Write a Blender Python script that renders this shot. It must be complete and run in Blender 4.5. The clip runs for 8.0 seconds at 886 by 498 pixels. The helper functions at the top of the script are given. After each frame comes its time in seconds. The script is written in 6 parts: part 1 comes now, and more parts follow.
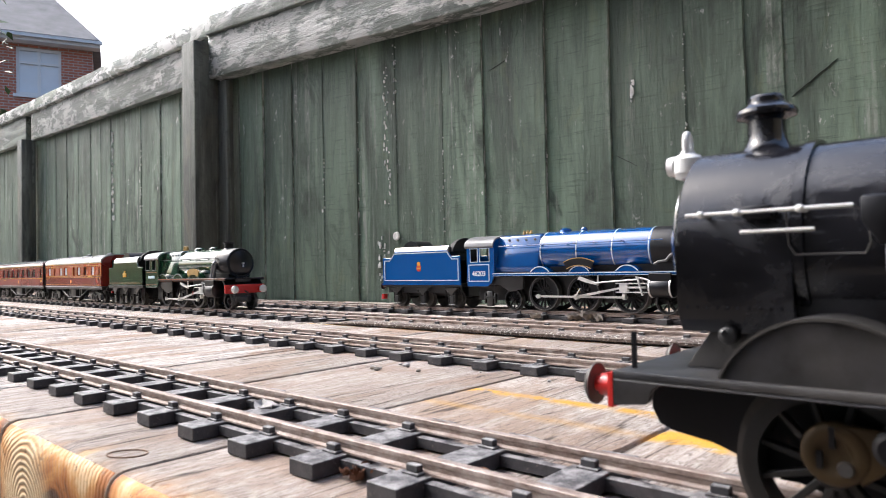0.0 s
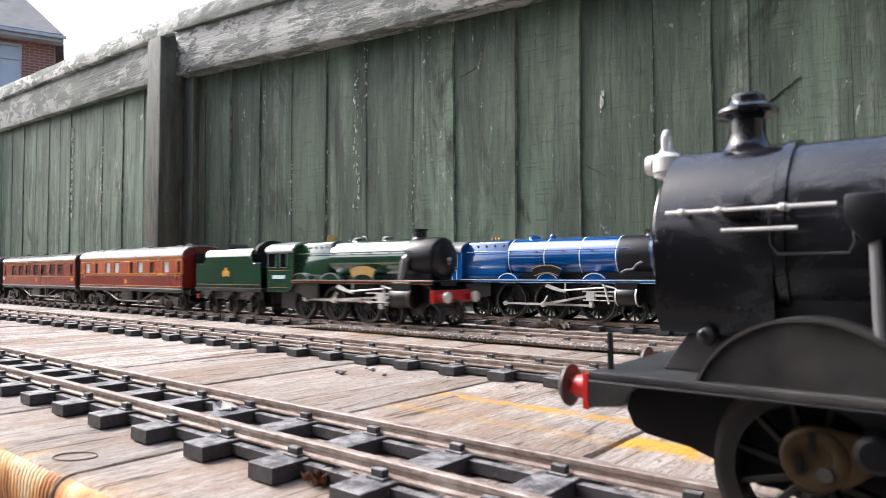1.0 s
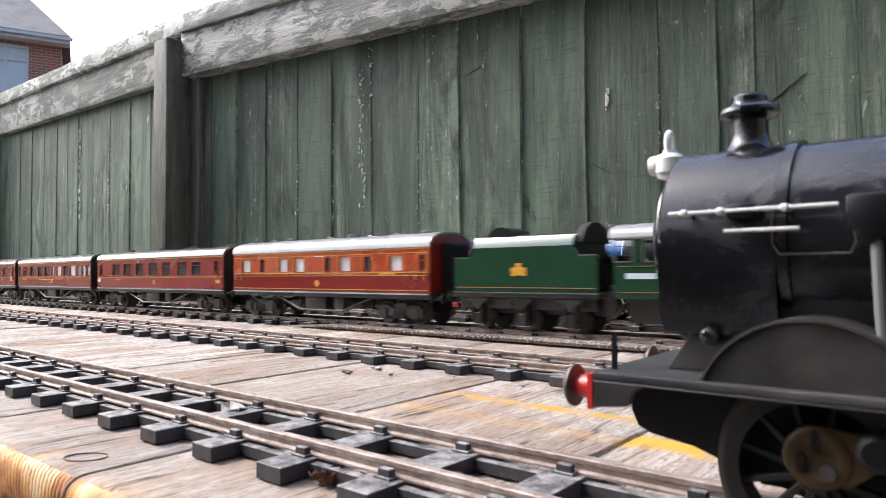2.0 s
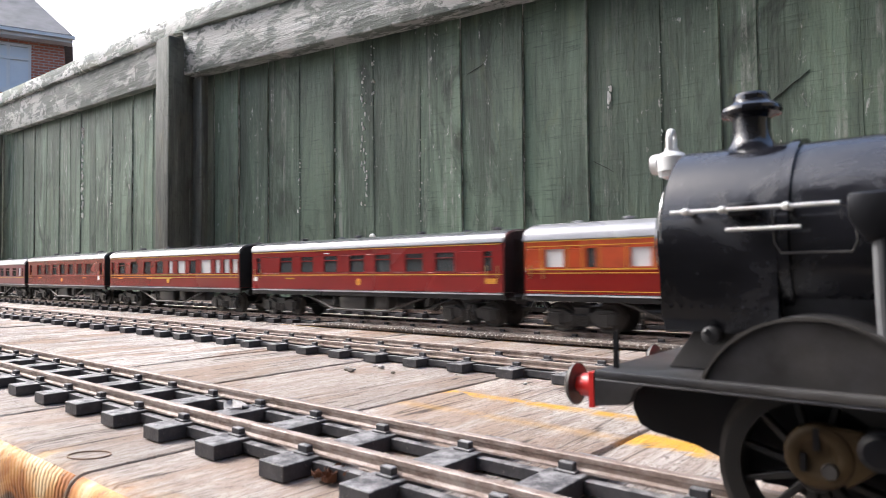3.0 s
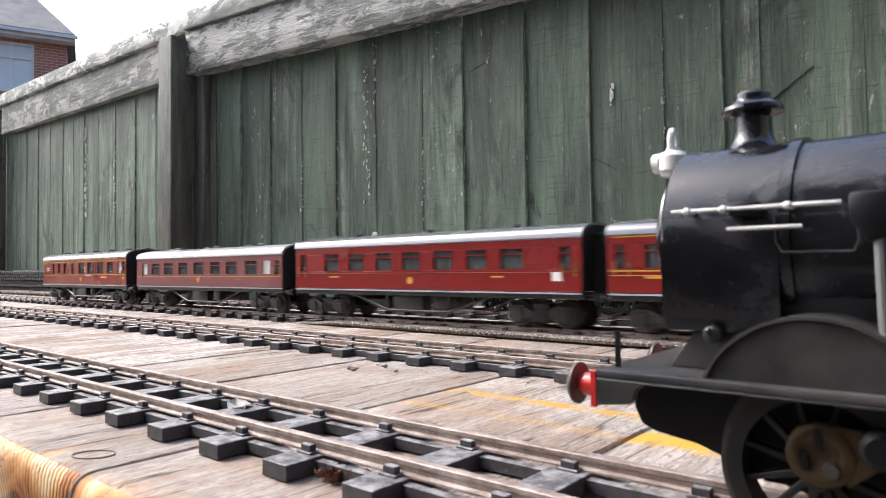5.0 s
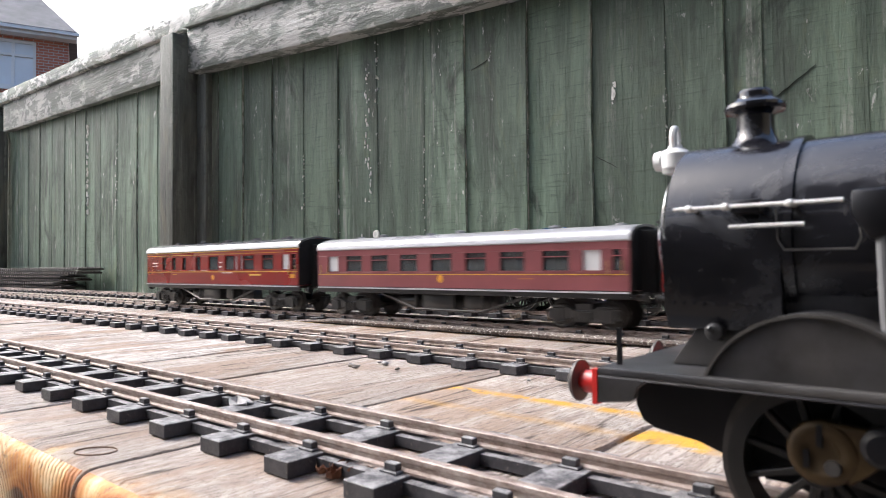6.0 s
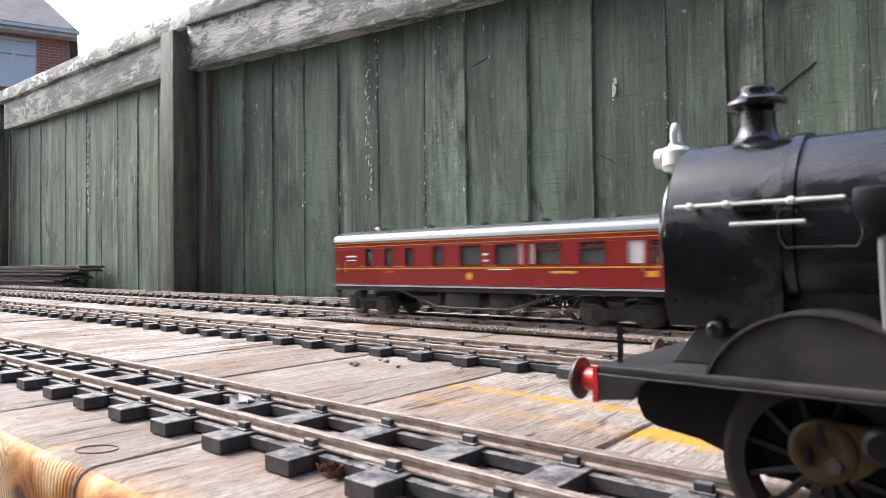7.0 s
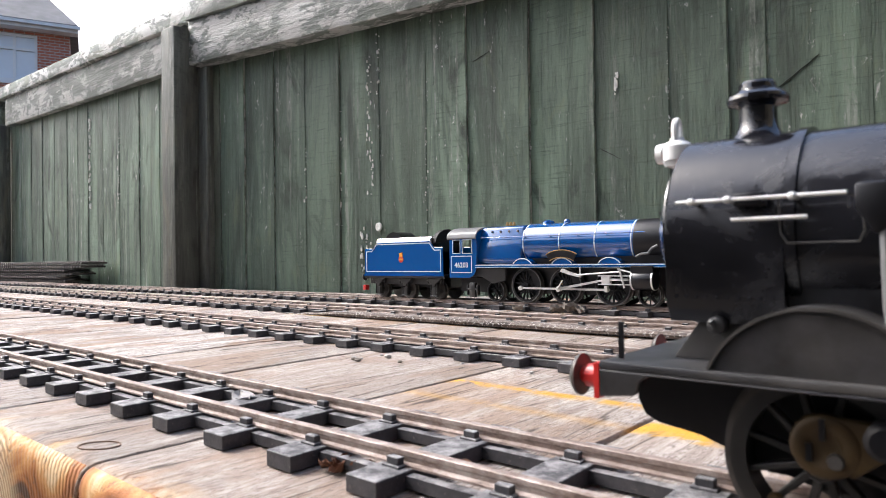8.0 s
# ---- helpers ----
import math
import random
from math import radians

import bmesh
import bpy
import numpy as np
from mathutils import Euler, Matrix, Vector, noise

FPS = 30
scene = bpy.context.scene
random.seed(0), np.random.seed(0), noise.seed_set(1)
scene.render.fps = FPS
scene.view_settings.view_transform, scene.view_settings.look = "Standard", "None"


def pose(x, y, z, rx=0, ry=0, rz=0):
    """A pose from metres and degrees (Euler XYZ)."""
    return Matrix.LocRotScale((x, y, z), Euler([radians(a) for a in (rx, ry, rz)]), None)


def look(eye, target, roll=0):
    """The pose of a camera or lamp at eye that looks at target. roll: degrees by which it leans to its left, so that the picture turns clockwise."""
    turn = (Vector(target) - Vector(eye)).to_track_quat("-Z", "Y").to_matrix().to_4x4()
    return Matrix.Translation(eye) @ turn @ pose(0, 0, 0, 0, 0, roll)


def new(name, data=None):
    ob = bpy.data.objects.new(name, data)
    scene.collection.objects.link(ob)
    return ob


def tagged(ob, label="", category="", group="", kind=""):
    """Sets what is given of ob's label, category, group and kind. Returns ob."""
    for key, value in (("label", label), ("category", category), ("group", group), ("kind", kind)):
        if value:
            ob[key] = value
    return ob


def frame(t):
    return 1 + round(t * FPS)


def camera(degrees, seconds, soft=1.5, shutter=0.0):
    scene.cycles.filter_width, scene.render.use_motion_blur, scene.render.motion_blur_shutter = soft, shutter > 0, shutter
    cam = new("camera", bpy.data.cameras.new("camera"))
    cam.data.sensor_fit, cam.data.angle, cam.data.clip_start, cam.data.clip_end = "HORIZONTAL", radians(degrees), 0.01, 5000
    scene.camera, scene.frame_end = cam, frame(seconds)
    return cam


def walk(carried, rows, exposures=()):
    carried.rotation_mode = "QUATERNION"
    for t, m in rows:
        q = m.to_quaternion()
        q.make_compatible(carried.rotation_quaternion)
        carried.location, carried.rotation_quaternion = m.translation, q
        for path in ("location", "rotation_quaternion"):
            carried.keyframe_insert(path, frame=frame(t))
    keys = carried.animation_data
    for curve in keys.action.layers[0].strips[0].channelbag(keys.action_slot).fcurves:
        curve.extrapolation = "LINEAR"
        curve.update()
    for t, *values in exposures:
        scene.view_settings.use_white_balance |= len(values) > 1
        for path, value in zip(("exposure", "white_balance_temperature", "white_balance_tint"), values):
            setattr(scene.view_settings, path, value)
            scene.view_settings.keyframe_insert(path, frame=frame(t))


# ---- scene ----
cam = camera(68.0, 8.0, soft=0.75, shutter=0.4)
cam.data.dof.use_dof = True
cam.data.dof.focus_distance = 0.43
cam.data.dof.aperture_fstop = 80.0


def eye(x, y, z, yaw, pitch, roll):
    """The pose of a camera at x, y, z that looks along yaw and pitch, its picture turned clockwise by roll."""
    c = math.cos(radians(pitch))
    way = Vector((-math.sin(radians(yaw)) * c, math.cos(radians(yaw)) * c, math.sin(radians(pitch))))
    return look(Vector((x, y, z)), Vector((x, y, z)) + way, roll)


# The tracks run along x, the fence closes the far side (+y), z = 0 is the top of the timber deck.
walk(cam, [
    (0.0, eye(0.00163, -0.00164, 0.03525, 41.923, 1.518, -1.320)),
    (0.5, eye(-0.00021, -0.00047, 0.03403, 39.930, 1.998, -0.322)),
    (1.0, eye(-0.00087, 0.00023, 0.03386, 39.062, 2.112, -0.134)),
    (1.5, eye(-0.00046, -0.00006, 0.03413, 39.406, 2.092, -0.383)),
    (3.0, eye(-0.00019, -0.00021, 0.03430, 39.794, 1.816, -0.533)),
    (3.5, eye(0.00002, -0.00021, 0.03446, 40.039, 1.859, -0.651)),
    (4.0, eye(0.00014, -0.00021, 0.03466, 40.177, 1.719, -0.849)),
    (4.5, eye(0.00007, -0.00023, 0.03462, 40.058, 1.678, -0.816)),
    (6.0, eye(-0.00001, -0.00034, 0.03441, 40.152, 1.491, -0.595)),
    (6.5, eye(0.00007, -0.00023, 0.03455, 40.269, 1.395, -0.768)),
    (7.0, eye(-0.00004, -0.00018, 0.03453, 40.238, 1.235, -0.711)),
    (7.5, eye(-0.00008, 0.00016, 0.03478, 40.075, 1.006, -0.983)),
    (8.0, eye(-0.00002, 0.00002, 0.03468, 40.400, 0.794, -0.877)),
], exposures=[(0.0, 1.16, 5820, 9), (8.0, 1.16, 5820, 9)])

# ---- world and sun: bright overcast, the veiled sun along the fence ----
world = bpy.data.worlds.new("overcast")
scene.world = world
world.use_nodes = True
wn = world.node_tree
sky = wn.nodes.new("ShaderNodeTexSky")
sky.sky_type = "NISHITA"
sky.sun_disc = False
sky.sun_elevation, sky.sun_rotation = radians(46), radians(-102)
sky.air_density, sky.dust_density, sky.ozone_density = 1.0, 8.0, 1.0
wn.links.new(sky.outputs[0], wn.nodes["Background"].inputs[0])
wn.nodes["Background"].inputs[1].default_value = 0.15
sun = new("sun", bpy.data.lights.new("sun", "SUN"))
sun.data.energy, sun.data.angle, sun.data.color = 1.0, radians(14), (1.0, 0.975, 0.95)
sun.matrix_world = look((-2.9, -0.6, 3.1), (0, 0, 0))

# ---- building tools (lengths in millimetres) ----
MM = 0.001


class Shape:
    """Collects closed solids; points in millimetres."""

    def __init__(self):
        self.v, self.f, self.m = [], [], []

    def add(self, verts, faces, mat=0):
        n = len(self.v)
        self.v += [tuple(p) for p in verts]
        self.f += [tuple(i + n for i in face) for face in faces]
        self.m += [mat] * len(faces)
        return self

    def box(self, x0, x1, y0, y1, z0, z1, mat=0):
        p = [(x, y, z) for x in (x0, x1) for y in (y0, y1) for z in (z0, z1)]
        return self.add(p, [(0, 1, 3, 2), (4, 6, 7, 5), (0, 4, 5, 1), (2, 3, 7, 6), (0, 2, 6, 4), (1, 5, 7, 3)], mat)

    def prism(self, pts, axis, a, b, mat=0):
        """A polygon drawn in the plane across axis, drawn out from a to b."""
        put = {"x": lambda u, w, s: (s, u, w), "y": lambda u, w, s: (u, s, w), "z": lambda u, w, s: (u, w, s)}[axis]
        n = len(pts)
        verts = [put(u, w, a) for u, w in pts] + [put(u, w, b) for u, w in pts]
        faces = [tuple(range(n)), tuple(range(2 * n - 1, n - 1, -1))]
        faces += [(i, i + n, (i + 1) % n + n, (i + 1) % n) for i in range(n)]
        return self.add(verts, faces, mat)

    def lathe(self, prof, at=(0, 0, 0), axis="z", n=24, mat=0):
        """A profile of (radius, height) turned round axis; closed at both ends."""
        put = {"x": lambda c, s, h: (h, c, s), "y": lambda c, s, h: (c, h, s), "z": lambda c, s, h: (c, s, h)}[axis]
        verts = []
        for r, h in prof:
            for i in range(n):
                a = 2 * math.pi * i / n
                q = put(r * math.cos(a), r * math.sin(a), h)
                verts.append((q[0] + at[0], q[1] + at[1], q[2] + at[2]))
        k = len(prof)
        faces = [tuple(range(n)), tuple(range(k * n - 1, (k - 1) * n - 1, -1))]
        for j in range(k - 1):
            faces += [(j * n + i, j * n + n + i, j * n + n + (i + 1) % n, j * n + (i + 1) % n) for i in range(n)]
        return self.add(verts, faces, mat)

    def rod(self, a, b, r, n=8, mat=0):
        a, b = Vector(a), Vector(b)
        d = (b - a).normalized()
        u = d.orthogonal().normalized()
        w = d.cross(u)
        verts = []
        for p in (a, b):
            verts += [p + (u * math.cos(2 * math.pi * i / n) + w * math.sin(2 * math.pi * i / n)) * r for i in range(n)]
        faces = [tuple(range(n)), tuple(range(2 * n - 1, n - 1, -1))]
        faces += [(i, i + n, (i + 1) % n + n, (i + 1) % n) for i in range(n)]
        return self.add(verts, faces, mat)

    def tube(self, pts, r, n=8, mat=0):
        for a, b in zip(pts, pts[1:]):
            self.rod(a, b, r, n, mat)
        return self

    def torus(self, at, ry, rz, r, n=20, k=8):
        """An oval hoop in the plane across x."""
        v = []
        for i in range(n):
            t = 2 * math.pi * i / n
            for j in range(k):
                q = 2 * math.pi * j / k
                v.append((at[0] + r * math.sin(q), at[1] + (ry + r * math.cos(q)) * math.cos(t), at[2] + (rz + r * math.cos(q)) * math.sin(t)))
        return self.add(v, [(i * k + j, (i + 1) % n * k + j, (i + 1) % n * k + (j + 1) % k, i * k + (j + 1) % k) for i in range(n) for j in range(k)])

    def hoop(self, prof, mats, n=44):
        """A closed profile of (radius, y) turned round the y axis, with a material for each of its sides."""
        k = len(prof)
        verts = [(q * math.cos(2 * math.pi * i / n), y, q * math.sin(2 * math.pi * i / n)) for q, y in prof for i in range(n)]
        for j in range(k):
            a, b = j * n, (j + 1) % k * n
            side = [(a + i, b + i, b + (i + 1) % n, a + (i + 1) % n) for i in range(n)]
            if j == 0:
                self.add(verts, side, mats[0])
                base = len(self.v) - len(verts)
            else:
                self.f += [tuple(v + base for v in face) for face in side]
                self.m += [mats[j]] * n
        return self


def mesh_of(name, shape, mats, bevel=0.0, seg=2, smooth=True, jitter=0.0):
    bm = bmesh.new()
    vs = [bm.verts.new((p[0] * MM, p[1] * MM, p[2] * MM)) for p in shape.v]
    for face, m in zip(shape.f, shape.m):
        try:
            bm.faces.new([vs[i] for i in face]).material_index = m
        except ValueError:
            pass
    bmesh.ops.recalc_face_normals(bm, faces=bm.faces)
    if bevel:
        edges = [e for e in bm.edges if len(e.link_faces) == 2 and e.calc_face_angle(0) > 0.6]
        bmesh.ops.bevel(bm, geom=edges, offset=bevel * MM, segments=seg, profile=0.5, affect="EDGES", clamp_overlap=True)
    if jitter:
        for v in bm.verts:
            v.co += noise.noise_vector(v.co * 90) * jitter * MM
    me = bpy.data.meshes.new(name)
    bm.to_mesh(me)
    bm.free()
    for m in (mats if isinstance(mats, (list, tuple)) else [mats]):
        me.materials.append(m)
    if smooth:
        me.shade_smooth()
        me.set_sharp_from_angle(angle=radians(32))
    return me


def part(name, shape, mats, parent, label="", at=(0, 0, 0), bevel=0.0, seg=2, smooth=True, jitter=0.0):
    """One mesh under a thing or under a part."""
    me = shape if isinstance(shape, bpy.types.Mesh) else mesh_of(name, shape, mats, bevel, seg, smooth, jitter)
    ob = new(name, me)
    ob.parent = parent
    ob.location = Vector(at) * MM
    if label:
        ob["label"] = label
    return ob


def thing(name, label, category, at=(0, 0, 0), turn=0.0, group="", kind=""):
    """An Empty that carries the parts of one thing."""
    ob = new(name)
    ob.empty_display_size = 0.02
    ob.matrix_basis = pose(at[0] * MM, at[1] * MM, at[2] * MM, 0, 0, turn)
    return tagged(ob, label, category, group, kind)


def solid(name, shape, mats, label, category, at=(0, 0, 0), turn=0.0, bevel=0.0, seg=2, group="", kind="", jitter=0.0):
    """A thing of one mesh."""
    ob = new(name, mesh_of(name, shape, mats, bevel, seg, True, jitter))
    ob.matrix_basis = pose(at[0] * MM, at[1] * MM, at[2] * MM, 0, 0, turn)
    return tagged(ob, label, category, group, kind)


def lettering(name, text, size, mat, parent, at, turn=(90, 0, 0)):
    """Raised letters in the built-in font, as a mesh part."""
    cu = bpy.data.curves.new(name, "FONT")
    cu.body, cu.size, cu.extrude, cu.offset, cu.align_x, cu.align_y = text, size * MM, 0.06 * MM, 0.09 * MM, "CENTER", "CENTER"
    tmp = bpy.data.objects.new("letters", cu)
    scene.collection.objects.link(tmp)
    bpy.context.view_layer.update()
    me = bpy.data.meshes.new_from_object(tmp.evaluated_get(bpy.context.evaluated_depsgraph_get()))
    bpy.data.objects.remove(tmp)
    me.materials.clear()
    me.materials.append(mat)
    ob = new(name, me)
    ob.parent = parent
    ob.matrix_basis = pose(at[0] * MM, at[1] * MM, at[2] * MM, *turn)
    return ob


# ---- materials ----
def nodes_of(name):
    m = bpy.data.materials.new(name)
    m.use_nodes = True
    t = m.node_tree
    return m, t, t.nodes["Principled BSDF"]


def tex(t, kind, scale, stretch=(1, 1, 1), detail=4.0, rough=0.55, coord="Object", distortion=0.0):
    co = t.nodes.new("ShaderNodeTexCoord")
    mp = t.nodes.new("ShaderNodeMapping")
    mp.inputs["Scale"].default_value = stretch
    t.links.new(co.outputs[coord], mp.inputs[0])
    n = t.nodes.new(kind)
    n.inputs["Scale"].default_value = scale
    if kind == "ShaderNodeTexNoise":
        n.inputs["Detail"].default_value, n.inputs["Roughness"].default_value, n.inputs["Distortion"].default_value = detail, rough, distortion
        rnd = t.nodes.new("ShaderNodeObjectInfo")
        mul = t.nodes.new("ShaderNodeVectorMath")
        mul.operation = "SCALE"
        mul.inputs[0].default_value = (7.3, 3.1, 5.7)
        t.links.new(rnd.outputs["Random"], mul.inputs["Scale"])
        t.links.new(mul.outputs[0], mp.inputs["Location"])
    t.links.new(mp.outputs[0], n.inputs["Vector"])
    return n


def ramp(t, fac, stops):
    r = t.nodes.new("ShaderNodeValToRGB")
    el = r.color_ramp.elements
    while len(el) < len(stops):
        el.new(0.5)
    for e, (p, c) in zip(el, stops):
        e.position, e.color = p, (*c, 1) if len(c) == 3 else c
    t.links.new(fac, r.inputs[0])
    return r.outputs[0]


def mix(t, fac, a, b):
    n = t.nodes.new("ShaderNodeMix")
    n.data_type = "RGBA"
    for sock, val in ((n.inputs[0], fac), (n.inputs[6], a), (n.inputs[7], b)):
        if isinstance(val, (int, float)):
            sock.default_value = val
        elif isinstance(val, tuple):
            sock.default_value = (*val, 1)
        else:
            t.links.new(val, sock)
    return n.outputs[2]


def bump(t, b, height, strength, dist):
    n = t.nodes.new("ShaderNodeBump")
    n.inputs["Strength"].default_value, n.inputs["Distance"].default_value = strength, dist
    t.links.new(height, n.inputs["Height"])
    t.links.new(n.outputs[0], b.inputs["Normal"])


def plain(name, col, rough=0.5, metal=0.0, vary=0.25, scale=120, coat=0.0, bumps=0.0, dust=0.0, gloss=0.5):
    """A painted or moulded surface with faint mottling and grime."""
    m, t, b = nodes_of(name)
    n1 = tex(t, "ShaderNodeTexNoise", scale, detail=5)
    n2 = tex(t, "ShaderNodeTexNoise", scale * 0.16, detail=3)
    dark, light = tuple(c * (1 - vary) for c in col), tuple(min(1, c * (1 + vary)) for c in col)
    c = mix(t, ramp(t, n1.outputs[0], [(0.3, (0, 0, 0)), (0.7, (1, 1, 1))]), dark, light)
    if dust:
        c = mix(t, ramp(t, n2.outputs[0], [(0.45, (0, 0, 0)), (0.75, (dust, dust, dust))]), c, (0.32, 0.29, 0.25))
    t.links.new(c, b.inputs["Base Color"])
    t.links.new(ramp(t, n2.outputs[0], [(0.3, (rough * 0.8,) * 3), (0.7, (min(1, rough * 1.2),) * 3)]), b.inputs["Roughness"])
    b.inputs["Metallic"].default_value, b.inputs["Coat Weight"].default_value = metal, coat
    b.inputs["Coat Roughness"].default_value, b.inputs["Coat IOR"].default_value = 0.06, 1.5 + 0.5 * (gloss - 0.5)
    b.inputs["Specular IOR Level"].default_value = gloss
    if bumps:
        bump(t, b, n1.outputs[0], bumps, 0.0003)
    return m


def deck_wood(name, bands=()):
    """Weathered pale boards, saw marks and grain along y, brown stains, cracks and worn yellow paint lines: (from, to, strength) in metres from the front."""
    m, t, b = nodes_of(name)
    grain = tex(t, "ShaderNodeTexNoise", 330, (1, 0.085, 0.3), 8, 0.78, distortion=0.3)
    fine = tex(t, "ShaderNodeTexNoise", 2000, (1, 0.10, 1), 6, 0.75)
    blot = tex(t, "ShaderNodeTexNoise", 30, (1, 0.5, 1), 6, 0.65)
    warm = tex(t, "ShaderNodeTexNoise", 38, (1, 0.4, 1), 6, 0.65, distortion=0.8)
    grit = tex(t, "ShaderNodeTexNoise", 700, (1, 0.45, 1), 5, 0.75)
    wear = tex(t, "ShaderNodeTexNoise", 60, (1, 0.8, 1), 8, 0.75, distortion=0.5)
    info = t.nodes.new("ShaderNodeObjectInfo")
    dash = tex(t, "ShaderNodeTexNoise", 1500, (1, 0.085, 0.5), 4, 0.65, distortion=0.3)
    ridge = tex(t, "ShaderNodeTexNoise", 620, (1, 0.06, 0.5), 6, 0.7, distortion=0.4)
    speck = tex(t, "ShaderNodeTexNoise", 1150, (1, 0.28, 1), 5, 0.8)
    base = ramp(t, grain.outputs[0], [(0.36, (0.24, 0.195, 0.165)), (0.45, (0.46, 0.41, 0.37)), (0.53, (0.64, 0.60, 0.565)), (0.64, (0.78, 0.75, 0.72))])
    base = mix(t, ramp(t, ridge.outputs[0], [(0.36, (0.8,) * 3), (0.45, (0, 0, 0))]), base, (0.20, 0.155, 0.13))
    base = mix(t, ramp(t, fine.outputs[0], [(0.40, (0.8,) * 3), (0.48, (0, 0, 0))]), base, (0.21, 0.165, 0.14))
    base = mix(t, ramp(t, blot.outputs[0], [(0.50, (0, 0, 0)), (0.64, (0.75,) * 3)]), base, (0.27, 0.22, 0.19))
    base = mix(t, ramp(t, warm.outputs[0], [(0.49, (0, 0, 0)), (0.60, (0.8,) * 3)]), base, (0.33, 0.205, 0.13))
    base = mix(t, ramp(t, speck.outputs[0], [(0.38, (0.85,) * 3), (0.46, (0, 0, 0))]), base, (0.13, 0.10, 0.08))
    base = mix(t, ramp(t, speck.outputs[0], [(0.58, (0, 0, 0)), (0.66, (0.5,) * 3)]), base, (0.80, 0.78, 0.76))
    base = mix(t, ramp(t, dash.outputs[0], [(0.33, (0.95,) * 3), (0.40, (0, 0, 0))]), base, (0.06, 0.042, 0.034))
    base = mix(t, ramp(t, info.outputs["Random"], [(0.0, (0.0, 0.0, 0.0)), (1.0, (0.65,) * 3)]), base, (0.29, 0.235, 0.20))
    # long splits along the grain
    split = tex(t, "ShaderNodeTexNoise", 120, (1, 0.05, 1), 3, 0.55, distortion=0.6)
    seam = ramp(t, split.outputs[0], [(0.486, (0, 0, 0)), (0.498, (0.95,) * 3), (0.502, (0.95,) * 3), (0.514, (0, 0, 0))])
    some = t.nodes.new("ShaderNodeMath")
    some.operation = "MULTIPLY"
    t.links.new(seam, some.inputs[0])
    t.links.new(ramp(t, blot.outputs[0], [(0.43, (0, 0, 0)), (0.50, (1, 1, 1))]), some.inputs[1])
    base = mix(t, some.outputs[0], base, (0.045, 0.03, 0.022))
    # the paint lines lie across the boards at fixed distances from their front ends
    co = t.nodes.new("ShaderNodeTexCoord")
    xyz = t.nodes.new("ShaderNodeSeparateXYZ")
    t.links.new(co.outputs["Object"], xyz.inputs[0])
    wob = t.nodes.new("ShaderNodeMath")
    wob.operation = "MULTIPLY_ADD"
    t.links.new(wear.outputs[0], wob.inputs[0])
    wob.inputs[1].default_value = 0.006
    t.links.new(xyz.outputs[1], wob.inputs[2])
    wide = t.nodes.new("ShaderNodeMath")
    wide.operation = "MULTIPLY"
    t.links.new(wob.outputs[0], wide.inputs[0])
    wide.inputs[1].default_value = 2.0
    stops = []
    for y0, y1, s in bands:
        stops += [(2 * y0, (0, 0, 0)), (2 * y0 + 0.004, (s,) * 3), (2 * y1 - 0.004, (s,) * 3), (2 * y1, (0, 0, 0))]
    line = ramp(t, wide.outputs[0], stops or [(0, (0, 0, 0)), (1, (0, 0, 0))])
    worn = mix(t, ramp(t, blot.outputs[0], [(0.38, (0.2,) * 3), (0.46, (1, 1, 1))]), (0, 0, 0), ramp(t, wear.outputs[0], [(0.41, (0, 0, 0)), (0.48, (1, 1, 1))]))
    both = t.nodes.new("ShaderNodeMath")
    both.operation = "MULTIPLY"
    t.links.new(line, both.inputs[0])
    t.links.new(worn, both.inputs[1])
    # the sawn front ends are worn through to orange-brown timber
    ends = t.nodes.new("ShaderNodeMath")
    ends.operation = "MULTIPLY_ADD"
    t.links.new(warm.outputs[0], ends.inputs[0])
    ends.inputs[1].default_value = -0.030
    t.links.new(xyz.outputs[1], ends.inputs[2])
    base = mix(t, ramp(t, ends.outputs[0], [(0.0285, (0.8,) * 3), (0.0325, (0, 0, 0))]), base, ramp(t, wear.outputs[0], [(0.38, (0.14, 0.055, 0.022)), (0.45, (0.50, 0.23, 0.07)), (0.52, (0.66, 0.45, 0.24)), (0.62, (0.78, 0.67, 0.52))]))
    if bands:
        base = mix(t, both.outputs[0], base, (0.62, 0.33, 0.03))
    base = mix(t, ramp(t, fine.outputs[0], [(0.34, (0.95, 0.95, 0.95)), (0.39, (0, 0, 0))]), base, (0.07, 0.05, 0.04))
    base = mix(t, ramp(t, grit.outputs[0], [(0.57, (0, 0, 0)), (0.66, (0.75,) * 3)]), base, (0.15, 0.115, 0.09))
    t.links.new(base, b.inputs["Base Color"])
    b.inputs["Roughness"].default_value = 0.8
    hgt = mix(t, 0.5, ridge.outputs[0], mix(t, 0.5, dash.outputs[0], fine.outputs[0]))
    bump(t, b, hgt, 1.0, 0.0018)
    return m


